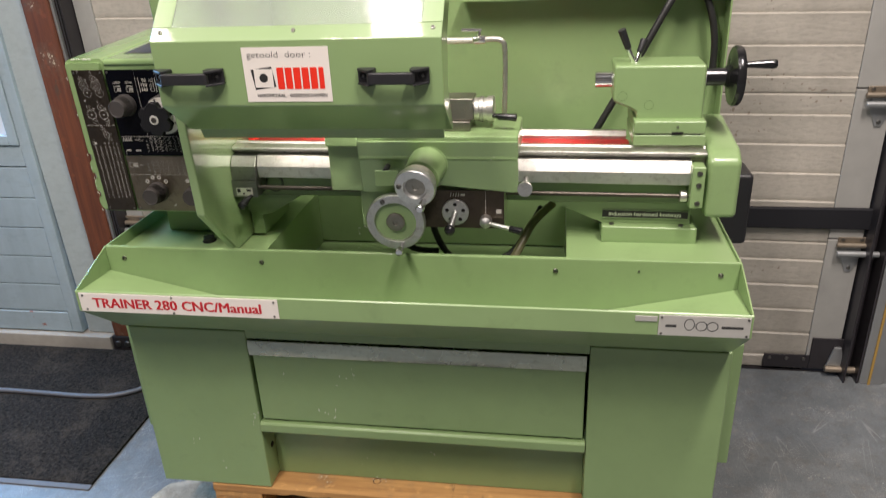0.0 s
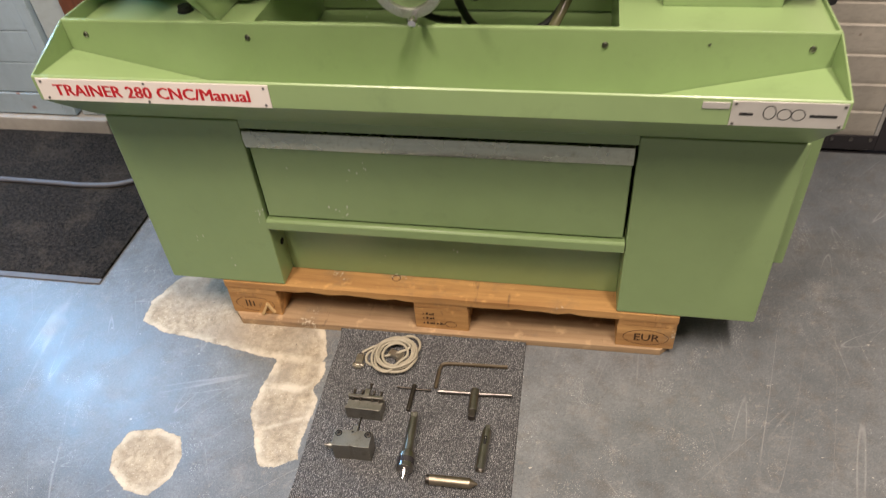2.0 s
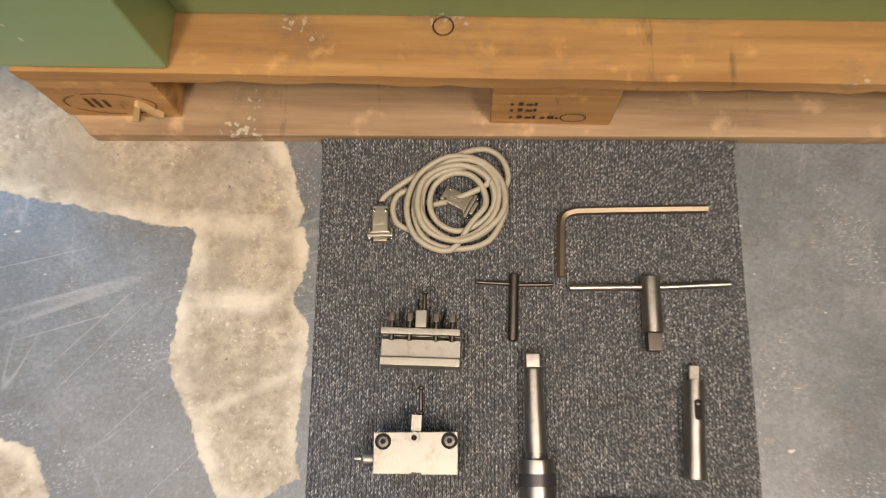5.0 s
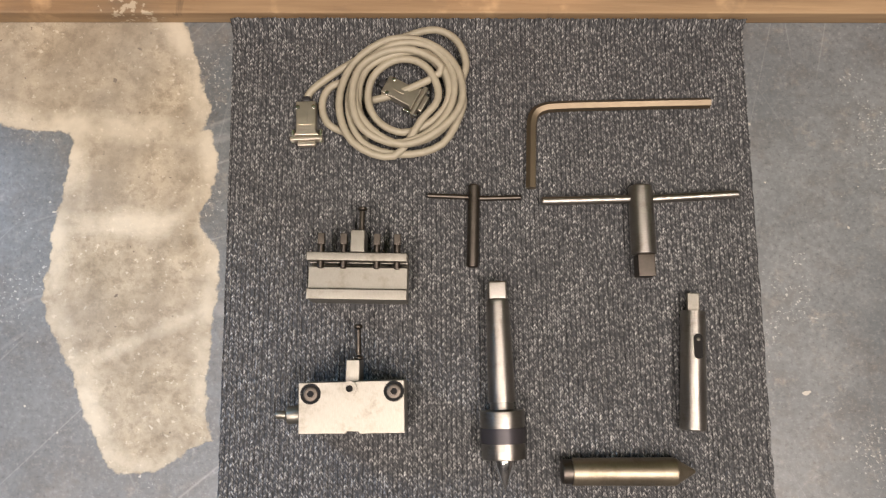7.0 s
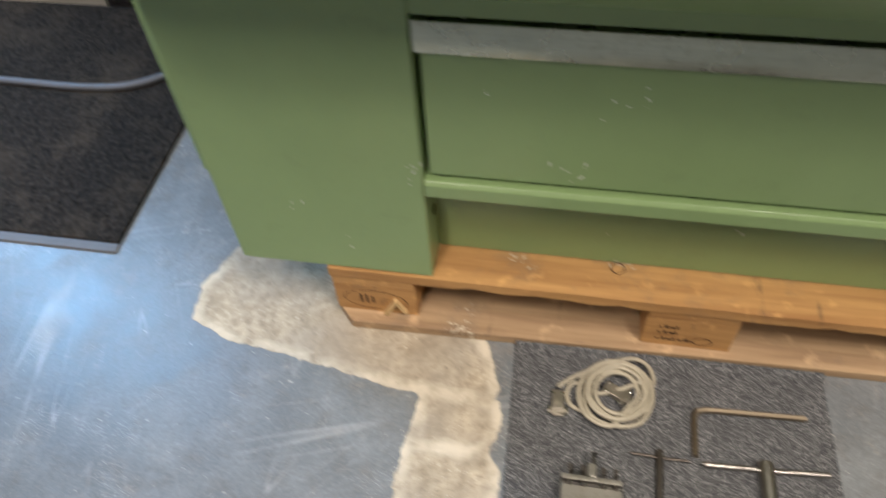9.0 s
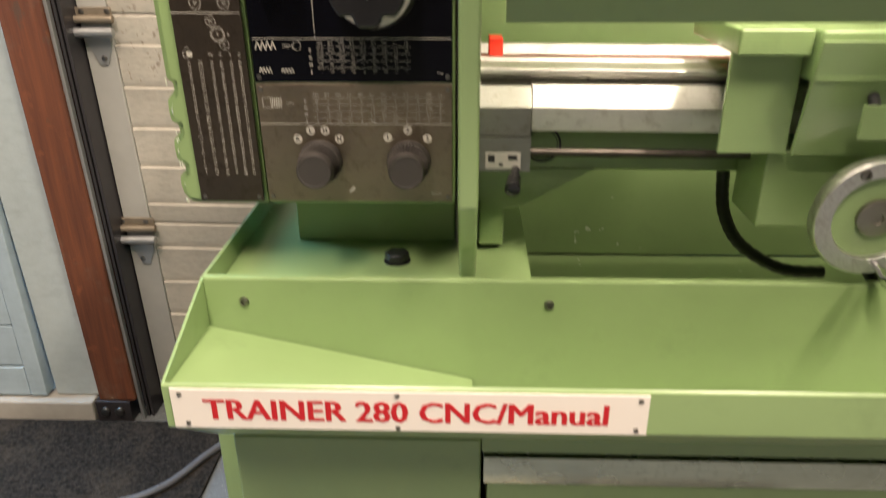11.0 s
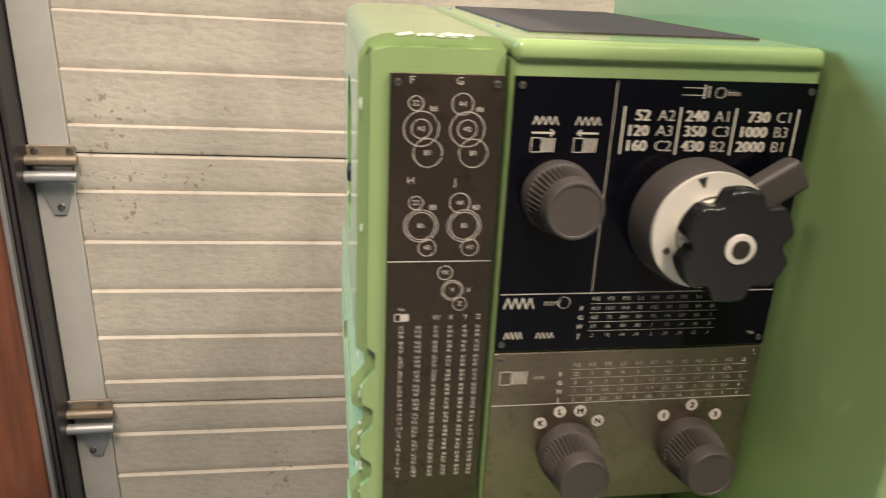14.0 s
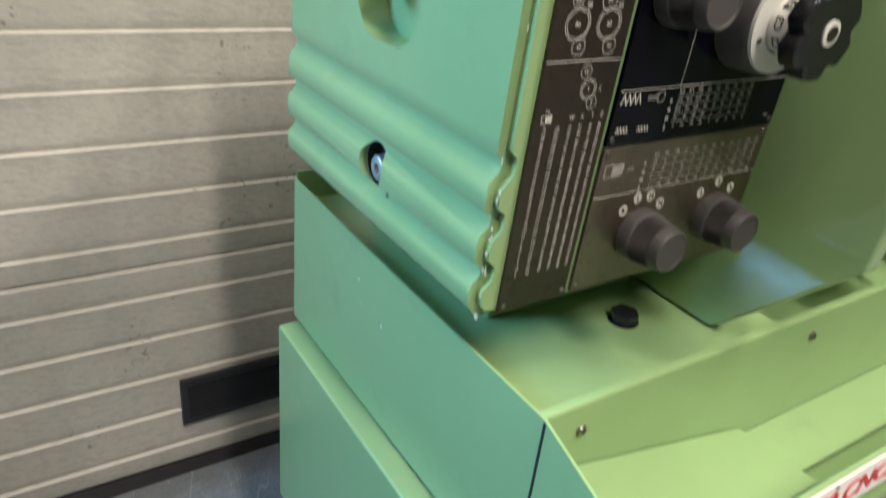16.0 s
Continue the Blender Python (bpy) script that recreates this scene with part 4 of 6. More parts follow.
def data_cable():
    c = thing("data_cable", (0.49, -0.095, TOP), "coiled beige data cable with two metal connectors", "cable")
    r = 0.0037
    rr = random.Random(8)
    pts = [(0.3985, -0.098), (0.404, -0.089), (0.43, -0.069), (0.463, -0.0495), (0.495, -0.034), (0.522, -0.03), (0.542, -0.041), (0.551, -0.064), (0.546, -0.086)]
    path = [(x, y, TOP + r + (0.0012 * i if i < 5 else 0.009)) for i, (x, y) in enumerate(pts)]
    turns = 7
    for k in range(turns * 9):
        a = -0.25 - 2 * math.pi * k / 9
        rad = 0.0575 - 0.0062 * ((k / 9) % 4.2) + rr.uniform(-0.002, 0.002) + 0.003 * math.sin(k * 0.37)
        path.append((0.4925 + 0.004 * math.sin(k * 0.3) + rad * 1.02 * math.cos(a), -0.0975 + 0.004 * math.cos(k * 0.7) + rad * 1.05 * math.sin(a), TOP + r + 0.004 + 0.007 * (0.5 + 0.5 * math.sin(k * 0.55 + 1)) + 0.0016 * (k / 9)))
    path += [(0.462, -0.1, TOP + 0.006), (0.445, -0.083, TOP + 0.005), (0.422, -0.085, TOP + r), (0.413, -0.103, TOP + r), (0.42, -0.124, TOP + r), (0.442, -0.134, TOP + r), (0.458, -0.14, TOP + 0.006)]
    part("lead", tube(path, r, 8, 4), cable_beige, c)

    def plug(m):
        body = prism([(-0.0095, 0), (0.0095, 0), (0.0095, -0.03), (0.0125, -0.034), (-0.0125, -0.034), (-0.0095, -0.03)], "z", 0, 0.012, 0.0012)
        rib = join(bx(-0.0014, 0.0014, -0.021, -0.01, 0.0118, 0.0128), bx(-0.006, 0.006, -0.0235, -0.0215, 0.0118, 0.0126))
        p = part("connector", move(join(body, rib), m), plug_grey, c, "nickel-plated connector shell")
        part("flange", move(join(bx(-0.0155, 0.0155, -0.0385, -0.0342, 0.0005, 0.0115, 0.001), bx(-0.0085, 0.0085, -0.0435, -0.0386, 0.0025, 0.0095, 0.001)), m), plug_grey, p)
        for s in (-1, 1):
            part("thumb_screw", move(rod((s * 0.013, -0.0265, 0.006), (s * 0.013, -0.041, 0.006), 0.0022, n=10), m), chrome, p)
            part("shell_screw", move(rod((s * 0.0075, -0.006, 0.0119), (s * 0.0075, -0.006, 0.0129), 0.0021, n=10), m), chrome, p)
        part("strain_relief", move(bx(-0.004, 0.004, 0.0, 0.006, 0.002, 0.01, 0.0015), m), black_plastic, p)

    plug(Matrix.Translation((0.3985, -0.104, TOP)) @ Matrix.Rotation(radians(3), 4, "Z"))
    plug(Matrix.Translation((0.474, -0.086, TOP + 0.003)) @ Matrix.Rotation(radians(63), 4, "Z"))


data_cable()

# ---------- lathe ----------
lathe = thing("lathe", (0.6, 0.3, 0.144), "light green engine lathe on a sheet-steel stand, on a pallet", "lathe")
PZ = 0.1458
screw_me = screw_mesh(0.0062)
screw_small = screw_mesh(0.0028)

# stand
for xa, xb, s in ((-0.147, 0.178, -1), (1.047, 1.372, 1)):
    ped = part("pedestal", bx(xa, xb, 0.003, 0.56, PZ, 0.66, 0.004), green, lathe)
    xs0 = (xa - 0.04, xa - 0.001) if s < 0 else (xb + 0.001, xb + 0.036)
    part("side_cover", bx(*xs0, 0.05, 0.55, 0.3, 0.655, 0.004), green, ped)
# a flat disc; its near-black colour stands for the shade inside the hole
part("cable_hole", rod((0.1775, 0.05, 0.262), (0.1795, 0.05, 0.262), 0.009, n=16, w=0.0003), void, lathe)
part("recess_panel", bx(0.1785, 1.0465, 0.072, 0.09, PZ, 0.38, 0.001), green, lathe)
part("lower_lip", prism([(0.0, 0.345), (-0.004, 0.349), (-0.004, 0.371), (0.001, 0.3765), (0.07, 0.3765), (0.07, 0.373), (0.004, 0.372), (0.0, 0.368)], "x", 0.1795, 1.0455, 0.001), green, lathe)
drawer = part("chip_drawer", bx(0.186, 1.04, 0.008, 0.07, 0.3825, 0.63, 0.003), green, lathe, "green sheet-steel chip drawer front")
n_strip = brushed("smeared_aluminium", (0.42, 0.45, 0.38), 0.26, (1, 30, 30), 12)
part("drawer_pull", prism([(0.0075, 0.588), (0.001, 0.59), (-0.003, 0.612), (0.0, 0.634), (0.02, 0.636), (0.02, 0.6325), (0.0075, 0.6305)], "x", 0.181, 1.041, 0.0008), n_strip, drawer, "bare aluminium pull strip")
part("header", bx(0.1785, 1.0465, 0.0035, 0.02, 0.6395, 0.663), green, lathe)
# near-black sheet behind the drawer, added as the shade in its gaps
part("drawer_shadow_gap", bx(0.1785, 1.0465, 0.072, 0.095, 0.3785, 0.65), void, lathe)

chip_rng = random.Random(11)
bare = plain("bare_primer", (0.55, 0.58, 0.46), 0.6, 0, 300, 0.2, 0.1)
for cx, cz, cy, count in ((0.168, 0.385, 0.003, 9), (0.385, 0.405, 0.008, 6), (0.36, 0.43, 0.008, 3), (-0.02, 0.29, 0.003, 3), (0.06, 0.21, 0.003, 2)):
    for k in range(count):
        x, z = cx + chip_rng.uniform(-0.014, 0.009), cz + chip_rng.uniform(-0.022, 0.022)
        w, h = chip_rng.uniform(0.0008, 0.002), chip_rng.uniform(0.001, 0.0055)
        pts = [(x - w, z), (x - w * 0.3, z - h), (x + w, z - h * 0.4), (x + w * 0.6, z + h * 0.8), (x - w * 0.4, z + h)]
        part("paint_chip", prism(pts, "y", cy - 0.0003, cy + 0.0005), bare, lathe)

# tray under the bed, with a gutter along the front
TL, TR, TB = -0.157, 1.364, 0.56
tray = part("tray", join(
    prism([(-0.14, 0.785), (-0.14, 0.836), (-0.137, 0.839), (-0.134, 0.836), (-0.134, 0.787), (0.003, 0.672), (0.003, 0.664), (-0.004, 0.667)], "x", TL, TR, 0.0008),
    prism([(0.003, 0.664), (0.003, 0.885), (0.005, 0.889), (0.014, 0.889), (0.014, 0.885), (0.006, 0.884), (0.006, 0.664)], "x", TL + 0.003, TR - 0.003, 0.0006),
    prism([(-0.136, 0.784), (-0.136, 0.8385), (0.004, 0.8885), (TB, 0.8885), (TB, 0.66), (0.0, 0.665)], "x", TL, TL + 0.003),
    prism([(-0.136, 0.784), (-0.136, 0.8385), (0.004, 0.8885), (TB, 0.8885), (TB, 0.66), (0.0, 0.665)], "x", TR - 0.003, TR),
    bx(TL + 0.003, TR - 0.003, TB - 0.003, TB, 0.66, 0.9),
), green, lathe)
part("deck", bx(TL + 0.0035, 0.2385, 0.0145, TB - 0.004, 0.852, 0.858), green, tray)
part("deck", bx(0.985, TR - 0.0035, 0.0145, TB - 0.004, 0.874, 0.88), green, tray)
part("sump_floor", bx(0.2385, 0.985, 0.0065, TB - 0.004, 0.69, 0.694), green, tray)
part("sump_side", bx(0.2355, 0.238, 0.0065, TB - 0.004, 0.694, 0.8515), green, tray)
part("sump_side", bx(0.9855, 0.988, 0.0065, TB - 0.004, 0.694, 0.8735), green, tray)
for sx, x_end, x_in in ((1, TL + 0.0035, 0.165), (-1, TR - 0.0035, 1.045)):
    gutter = part("gutter_end", prism([(x_end, 0.0015), (x_end, -0.1325), (x_in, -0.098), (x_in, 0.0015)], "z", 0, 0.002), green, tray)
    for v in gutter.data.vertices:
        v.co.z += 0.823 - 0.0715 * abs(v.co.x - x_end) / 0.319 + 0.006 * (v.co.y < -0.05)
part("gutter_floor", bx(0.165, 1.045, -0.07, 0.002, 0.736, 0.739), green, tray)
for x in (-0.108, 0.254, 0.961, 1.322):
    inst("screw", screw_me, Matrix.Translation((x, 0.003, 0.858)) @ FACE, tray)
inst("screw", screw_small, Matrix.Translation((1.146, 0.003, 0.862)) @ FACE, tray)
part("hex_bolt", join(move(prism(hexagon(0.0165), "z", 0, 0.013, 0.001), Matrix.Translation((0.064, 0.122, 0.858))), turned([(0, 0), (0.018, 0), (0.018, 0.002), (0, 0.002)], Matrix.Translation((0.064, 0.122, 0.8575)), 24)), black_gloss, tray, "black hexagon bolt head")

part("seam", bx(TL - 0.0006, TL + 0.001, 0.0005, 0.0035, 0.69, 0.886), void, tray)

# signs on the tray lip
sign = part("name_plate", bx(-0.148, 0.343, -0.1424, -0.1402, 0.786, 0.8345, 0.0005), sign_white, tray, "white enamel name plate with red lettering")
part("lettering", text_bm([("TRAINER 280 CNC/Manual", 0.093, 0.8085, 0.036, "CENTER", 0.0011)], front(-0.1426) @ Matrix.Diagonal((1.02, 1, 1, 1)), 0.0004), red_print, sign)
for x, z in ((-0.138, 0.828), (-0.133, 0.792), (0.334, 0.828), (0.332, 0.792), (0.087, 0.83), (0.087, 0.79)):
    inst("screw", screw_small, Matrix.Translation((x, -0.1425, z)) @ FACE, sign)
gp = part("maker_plate", bx(1.176, 1.359, -0.1424, -0.1402, 0.7865, 0.8345, 0.0005), sign_silver, tray, "scratched silver maker plate")
for xa, xb in ((1.19, 1.212), (1.302, 1.345)):
    part("emblem_bar", bx(xa, xb, -0.1428, -0.1425, 0.807, 0.8125), black_print, gp)
for cx, cz, a, b in ((1.238, 0.814, 0.009, 0.012), (1.262, 0.811, 0.01, 0.0095), (1.284, 0.811, 0.01, 0.0095)):
    part("emblem_ring", oval(cx, cz, a, b, -0.1427, 0.0018), black_print, gp)
for x, z in ((1.182, 0.829), (1.182, 0.791), (1.354, 0.829), (1.353, 0.791)):
    inst("screw", screw_small, Matrix.Translation((x, -0.1425, z)) @ FACE, gp)
part("data_plate", bx(1.128, 1.173, -0.142, -0.1402, 0.818, 0.8305, 0.0004), sign_silver, tray, "small blank aluminium plate")

# headstock
HY = 0.066
head = part("headstock", join(bx(-0.087, 0.142, HY, 0.48, 0.955, 1.328, 0.006, 3), bx(-0.082, 0.14, 0.188, 0.46, 0.858, 0.9545, 0.003)), green, lathe)
def lean_back(ob):
    """The top of the headstock rises slightly towards the back."""
    for v in ob.data.vertices:
        if v.co.z > 1.33:
            v.co.z += 0.048 * (v.co.y - HY) - 0.0085
    return ob


lean_back(part("top_cover", bx(-0.0868, 0.1418, HY - 0.003, 0.48, 1.3285, 1.3462, 0.007, 3), green_glossy, head))
for xa, xb in ((-0.0835, -0.064), (0.124, 0.1385)):
    for yy in (0.17, 0.42):
        inst("screw", screw_small, Matrix.Translation(((xa + xb) / 2, yy, 1.3385 + 0.048 * (yy - HY) - 0.001)), head)
lean_back(part("top_mat", bx(-0.062, 0.122, 0.12, 0.455, 1.3455, 1.3478, 0.0008), plain("foam_rubber", (0.045, 0.04, 0.038), 0.95, 0, 500, 0.6, 0.8), head, "dark foam rubber mat"))

# end cover with ribs and a recess
ribs = [(-0.19, 1.12), (-0.19, 1.108), (-0.1835, 1.102), (-0.1835, 1.094), (-0.193, 1.082), (-0.194, 1.07), (-0.193, 1.058), (-0.185, 1.052), (-0.185, 1.044), (-0.194, 1.034), (-0.195, 1.022), (-0.194, 1.01),
        (-0.186, 1.003), (-0.186, 0.996), (-0.194, 0.988), (-0.195, 0.978), (-0.193, 0.966), (-0.187, 0.957), (-0.178, 0.954), (-0.0895, 0.954), (-0.0895, 1.338), (-0.097, 1.346), (-0.172, 1.346), (-0.183, 1.342), (-0.189, 1.332)]
cover_bm = prism(ribs, "y", HY, 0.49)
long_edges = [e for e in cover_bm.edges if abs(e.verts[0].co.y - e.verts[1].co.y) < 1e-6 and e.verts[0].co.y < 0.2]
bmesh.ops.bevel(cover_bm, geom=long_edges, offset=0.008, segments=4, affect="EDGES", clamp_overlap=True)
cover = lean_back(part("end_cover", cover_bm, green_glossy, head))


def bevel_prism(y0, y1, z0, z1, r, xa, xb, n=8):
    """A rounded rectangle drawn out along x."""
    pts = []
    for cy, cz, a0 in ((y1 - r, z1 - r, 0), (y0 + r, z1 - r, 90), (y0 + r, z0 + r, 180), (y1 - r, z0 + r, 270)):
        pts += [(cy + r * math.cos(radians(a0 + 90 * i / n)), cz + r * math.sin(radians(a0 + 90 * i / n))) for i in range(n + 1)]
    return prism(pts, "x", xa, xb)


def cut(target, *cutters):
    """Takes the cutters' shapes out of a mesh for good."""
    obs = []
    for bm in cutters:
        me = to_mesh("cutter", bm, green)
        ob = new("cutter", me)
        mod = target.modifiers.new("cut", "BOOLEAN")
        mod.operation, mod.object, mod.solver = "DIFFERENCE", ob, "EXACT"
        obs.append(ob)
    bpy.context.view_layer.update()
    me = bpy.data.meshes.new_from_object(target.evaluated_get(bpy.context.evaluated_depsgraph_get()))
    target.modifiers.clear()
    bm = bmesh.new()
    bm.from_mesh(me)
    target.data = to_mesh(target.name, bm, list(me.materials)[:1], 28)
    for ob in obs:
        bpy.data.objects.remove(ob)


cut(cover, bevel_prism(0.207, 0.327, 1.148, 1.292, 0.045, -0.25, -0.158), rod((-0.25, 0.266, 1.247), (-0.105, 0.266, 1.247), 0.029, n=36), rod((-0.25, 0.259, 1.241), (-0.145, 0.259, 1.241), 0.03, n=36), rod((-0.25, 0.272, 1.025), (-0.172, 0.272, 1.025), 0.0235, n=28))
BORE = aim((-0.158, 0.266, 1.247), (-0.19, 0.266, 1.247))
hole = part("spindle_ring", turned([(0.0255, 0), (0.0285, 0), (0.0285, 0.008), (0.0255, 0.008), (0.0255, 0.0)], BORE, 32), galv, cover, "bright ring round the spindle bore")
part("spindle_bore", turned([(0.0284, -0.048), (0.0284, -0.0005), (0.0256, -0.0005), (0.0256, -0.046), (0, -0.046), (0, -0.048)], BORE, 32), rust_brown, cover, "rusty brown spindle bore")
part("knob", join(turned([(0, 0), (0.0105, 0), (0.011, 0.002), (0.011, 0.026), (0.008, 0.031), (0, 0.032)], aim((-0.16, 0.288, 1.197), (-0.21, 0.288, 1.197)), 20), rod((-0.158, 0.288, 1.197), (-0.17, 0.288, 1.197), 0.005)), black_plastic, cover, "black plastic cap")
part("cover_bolt", join(turned([(0, 0), (0.0135, 0), (0.0135, 0.012), (0.0115, 0.014), (0.0052, 0.014), (0.0052, 0.008), (0, 0.008)], aim((-0.173, 0.272, 1.02), (-0.2, 0.272, 1.02)), 24)), [galv], cover, "bright socket-head bolt")
# lining that darkens the bolt recess by colour, as its shade
part("bolt_recess", turned([(0, -0.0005), (0.0232, -0.0005), (0.0232, 0.012), (0.0226, 0.012), (0.022, 0.0005), (0, 0.0005)], aim((-0.173, 0.272, 1.025), (-0.2, 0.272, 1.025)), 28), void, cover, "bolt recess lined with painted-in shade")
inst("screw", screw_small, Matrix.Translation((-0.1855, 0.248, 1.0)) @ Matrix.Rotation(radians(-90), 4, "Y"), cover)

for cz, wide in ((0.958, 3), (0.975, 2), (1.0, 3), (1.018, 2), (1.04, 3), (1.075, 2), (1.11, 1), (1.2, 1), (1.29, 1)):
    for k in range(wide):
        x, z = -0.1875 + chip_rng.uniform(-0.002, 0.002), cz + chip_rng.uniform(-0.006, 0.006)
        w, h = chip_rng.uniform(0.0006, 0.0016), chip_rng.uniform(0.001, 0.004)
        part("paint_chip", move(prism([(-w, 0), (0, -h), (w, 0), (0.3 * w, h)], "y", -0.0006, 0.0006), Matrix.Translation((x, HY + 0.0016, z)) @ Matrix.Rotation(radians(-45), 4, "Z")), bare, cover)
for k in range(16):
    x, z, w = chip_rng.uniform(-0.166, -0.112), 1.3385 + chip_rng.uniform(-0.0012, 0.0012), chip_rng.uniform(0.001, 0.0045)
    part("paint_chip", move(prism([(-w, 0), (-0.4 * w, -0.0012), (w, -0.0005), (0.5 * w, 0.0014), (-0.5 * w, 0.0009)], "y", -0.0006, 0.0006), Matrix.Translation((x, HY + 0.0012, z - 0.0015)) @ Matrix.Rotation(radians(-40), 4, "X")), bare, cover)

# legend plates
PY = HY - 0.0032


def legend_plate(name, x0, x1, z0, z1, mat, rows, lines, rings, label):
    p = part(name, bx(x0, x1, PY, HY + 0.001, z0, z1, 0.0004), mat, head, label)
    y = PY - 0.0003
    bms = [text_bm([(r[0], r[1], r[2], r[3], *(r[4:] or ("CENTER",))) for r in rows], front(y), 0.0002)]
    for xa, za, xb, zb, w in lines:
        d = Vector((xb - xa, zb - za)).normalized() * w / 2
        bm = bmesh.new()
        bm.faces.new([bm.verts.new((xa - d.y, y, za + d.x)), bm.verts.new((xa + d.y, y, za - d.x)), bm.verts.new((xb + d.y, y, zb - d.x)), bm.verts.new((xb - d.y, y, zb + d.x))])
        bms.append(bm)
    bms += [ring_bm(cx, cz, r, y, 0.0005) for cx, cz, r in rings]
    part("lettering", join(*bms), white_print, p)
    for xx in (x0 + 0.005, x1 - 0.005):
        for zc in (z0 + 0.006, z1 - 0.006):
            inst("screw", screw_small, Matrix.Translation((xx, PY, zc)) @ FACE, p)
    return p


def zigzag(x, z, w, h, n, t=0.0008):
    pts = [(x + w * i / (2 * n), z + (h if i % 2 else 0)) for i in range(2 * n + 1)]
    return [(*a, *b, t) for a, b in zip(pts, pts[1:])]


def coil(x, z, w, h, n=4):
    return [(x, z, x, z + h, 0.0006), (x, z + h, x + w * 0.4, z + h, 0.0006), (x, z, x + w * 0.4, z, 0.0006), (x + w * 0.4, z, x + w * 0.4, z + h, 0.0006)] + \
        [(x + w * (0.46 + 0.54 * i / n), z, x + w * (0.5 + 0.54 * i / n), z + h, 0.0012) for i in range(n)]


# gear chart on the end cover
S = 0.0052
rows = [("F", -0.154, 1.309, 0.0072), ("G", -0.122, 1.309, 0.0072), ("H", -0.153, 1.241, 0.0072), ("J", -0.122, 1.24, 0.0072)]
rings = []
for cx, cz, top, mid, low in ((-0.147, 1.277, "22", "40", "80"), (-0.1155, 1.277, "44", "40", "80"), (-0.145, 1.208, "22", "80", "40"), (-0.114, 1.208, "44", "80", "40")):
    big = top == "44"
    rows += [(top, cx - 0.004, cz + 0.017, S), ("88", cx + 0.008, cz + 0.0135, S), (mid, cx, cz, S), (low, cx + 0.005, cz - 0.0165, S)]
    rings += [(cx - 0.004, cz + 0.017, 0.0075 if big else 0.0052), (cx, cz, 0.0122), (cx, cz, 0.0068 if mid == "40" else 0.0104), (cx + 0.005, cz - 0.0165, 0.0102 if low == "80" else 0.0066)]
rows += [("W", -0.126, 1.172, S), ("Y", -0.12, 1.158, S), ("X", -0.108, 1.158, S), ("Z", -0.114, 1.147, S), ("ins", -0.157, 1.1435, 0.0042)]
rings += [(-0.126, 1.172, 0.0057), (-0.12, 1.158, 0.0082), (-0.12, 1.158, 0.0068), (-0.114, 1.147, 0.0055)]
rows += [(c, x, 1.136, 0.0056) for c, x in (("W", -0.131), ("X", -0.12), ("Y", -0.109), ("Z", -0.099))]
CHART = """72 N3 30 81 40 84|64 N3 35 84 40 84|56 N3 40 84 40 84||48 N3 40 84 40 72|40 N3 22 88 80 63|36 N3 30 81 60 63||32 N3 35 84 60 63|28 N3 30 84 80 63|27 N3 30 81 80 63||
26 N3 30 78 80 63|25 L3 22 88 80 63|24 N3 35 84 80 63||23 N3 40 92 80 63|22 N3 40 88 80 63|20 K3 35 84 80 63||19 N3 40 76 80 63|18 N3 40 72 80 63|16 N2 22 88 80 63||14 N1 30 84 80 63|13 N1 30 78 80 63|12 N1 35 84 80 63||
11.5 N1 40 92 80 63|11 N1 40 88 80 63|10 K1 35 84 80 63||9 N1 40 72 80 63|8 K2 35 84 80 63|7.5 L1 35 84 80 63||7 L2 30 84 80 63|6 L2 35 84 80 63|5 K1 60 72 80 63||4.5 L2 40 72 80 63|4 K2 60 72 80 63|3 L2 60 72 80 63"""
z = 1.128
for line in CHART.replace("\n", "").split("|"):
    if not line:
        z -= 0.0016
        continue
    for c, x in zip(line.split(), (-0.157, -0.144, -0.131, -0.12, -0.109, -0.099)):
        rows.append((c, x, z, 0.0037))
    z -= 0.00365
legend_plate("gear_chart", -0.1685, -0.0915, 0.9595, 1.3135, plate_brown, rows, [(-0.168, 1.181, -0.092, 1.181, 0.0008)] + coil(-0.162, 1.1335, 0.011, 0.006), rings, "brown anodised plate with a printed gear chart")

# speed chart
rows = []
for k, (a, b, c, d, e, f) in enumerate((("52", "A2", "240", "A1", "730", "C1"), ("120", "A3", "350", "C3", "1000", "B3"), ("160", "C2", "430", "B2", "2000", "B1"))):
    z = 1.2885 - 0.0108 * k
    for t, x, al, off in ((a, 0.0145, "RIGHT", 0.0004), (b, 0.02, "LEFT", 0), (c, 0.0575, "RIGHT", 0.0004), (d, 0.0625, "LEFT", 0), (e, 0.105, "RIGHT", 0.0004), (f, 0.11, "LEFT", 0)):
        rows.append((t, x, z, 0.0112, al, off))
rows += [("/min", 0.0735, 1.3055, 0.0062), ("mm/", -0.0425, 1.146, 0.0075), ("1054", 0.125, 1.116, 0.0035)]
HEADS = ("N3", "K3", "M3", "L3", "N1", "K1", "M1", "L1", "L2")
rows += [(h, -0.008 + 0.012 * i, 1.1485, 0.0048) for i, h in enumerate(HEADS)]
for k, (h, line) in enumerate((("F", ".012 .015 .018 .02 .025 .03 .035 .04 .05"), ("G", ".025 .03 .035 .04 .05 .06 .07 .08 .1"), ("H", ".05 .06 .07 .08 .1 .12 .14 .16 .2"), ("J", ".1 .12 .14 .16 .2 .24 .28 .32 .4"))):
    rows.append((h, -0.019, 1.1405 - 0.0077 * k, 0.0052, "CENTER", 0.0002))
    rows += [(v, -0.008 + 0.012 * i, 1.1405 - 0.0077 * k, 0.0042) for i, v in enumerate(line.split())]
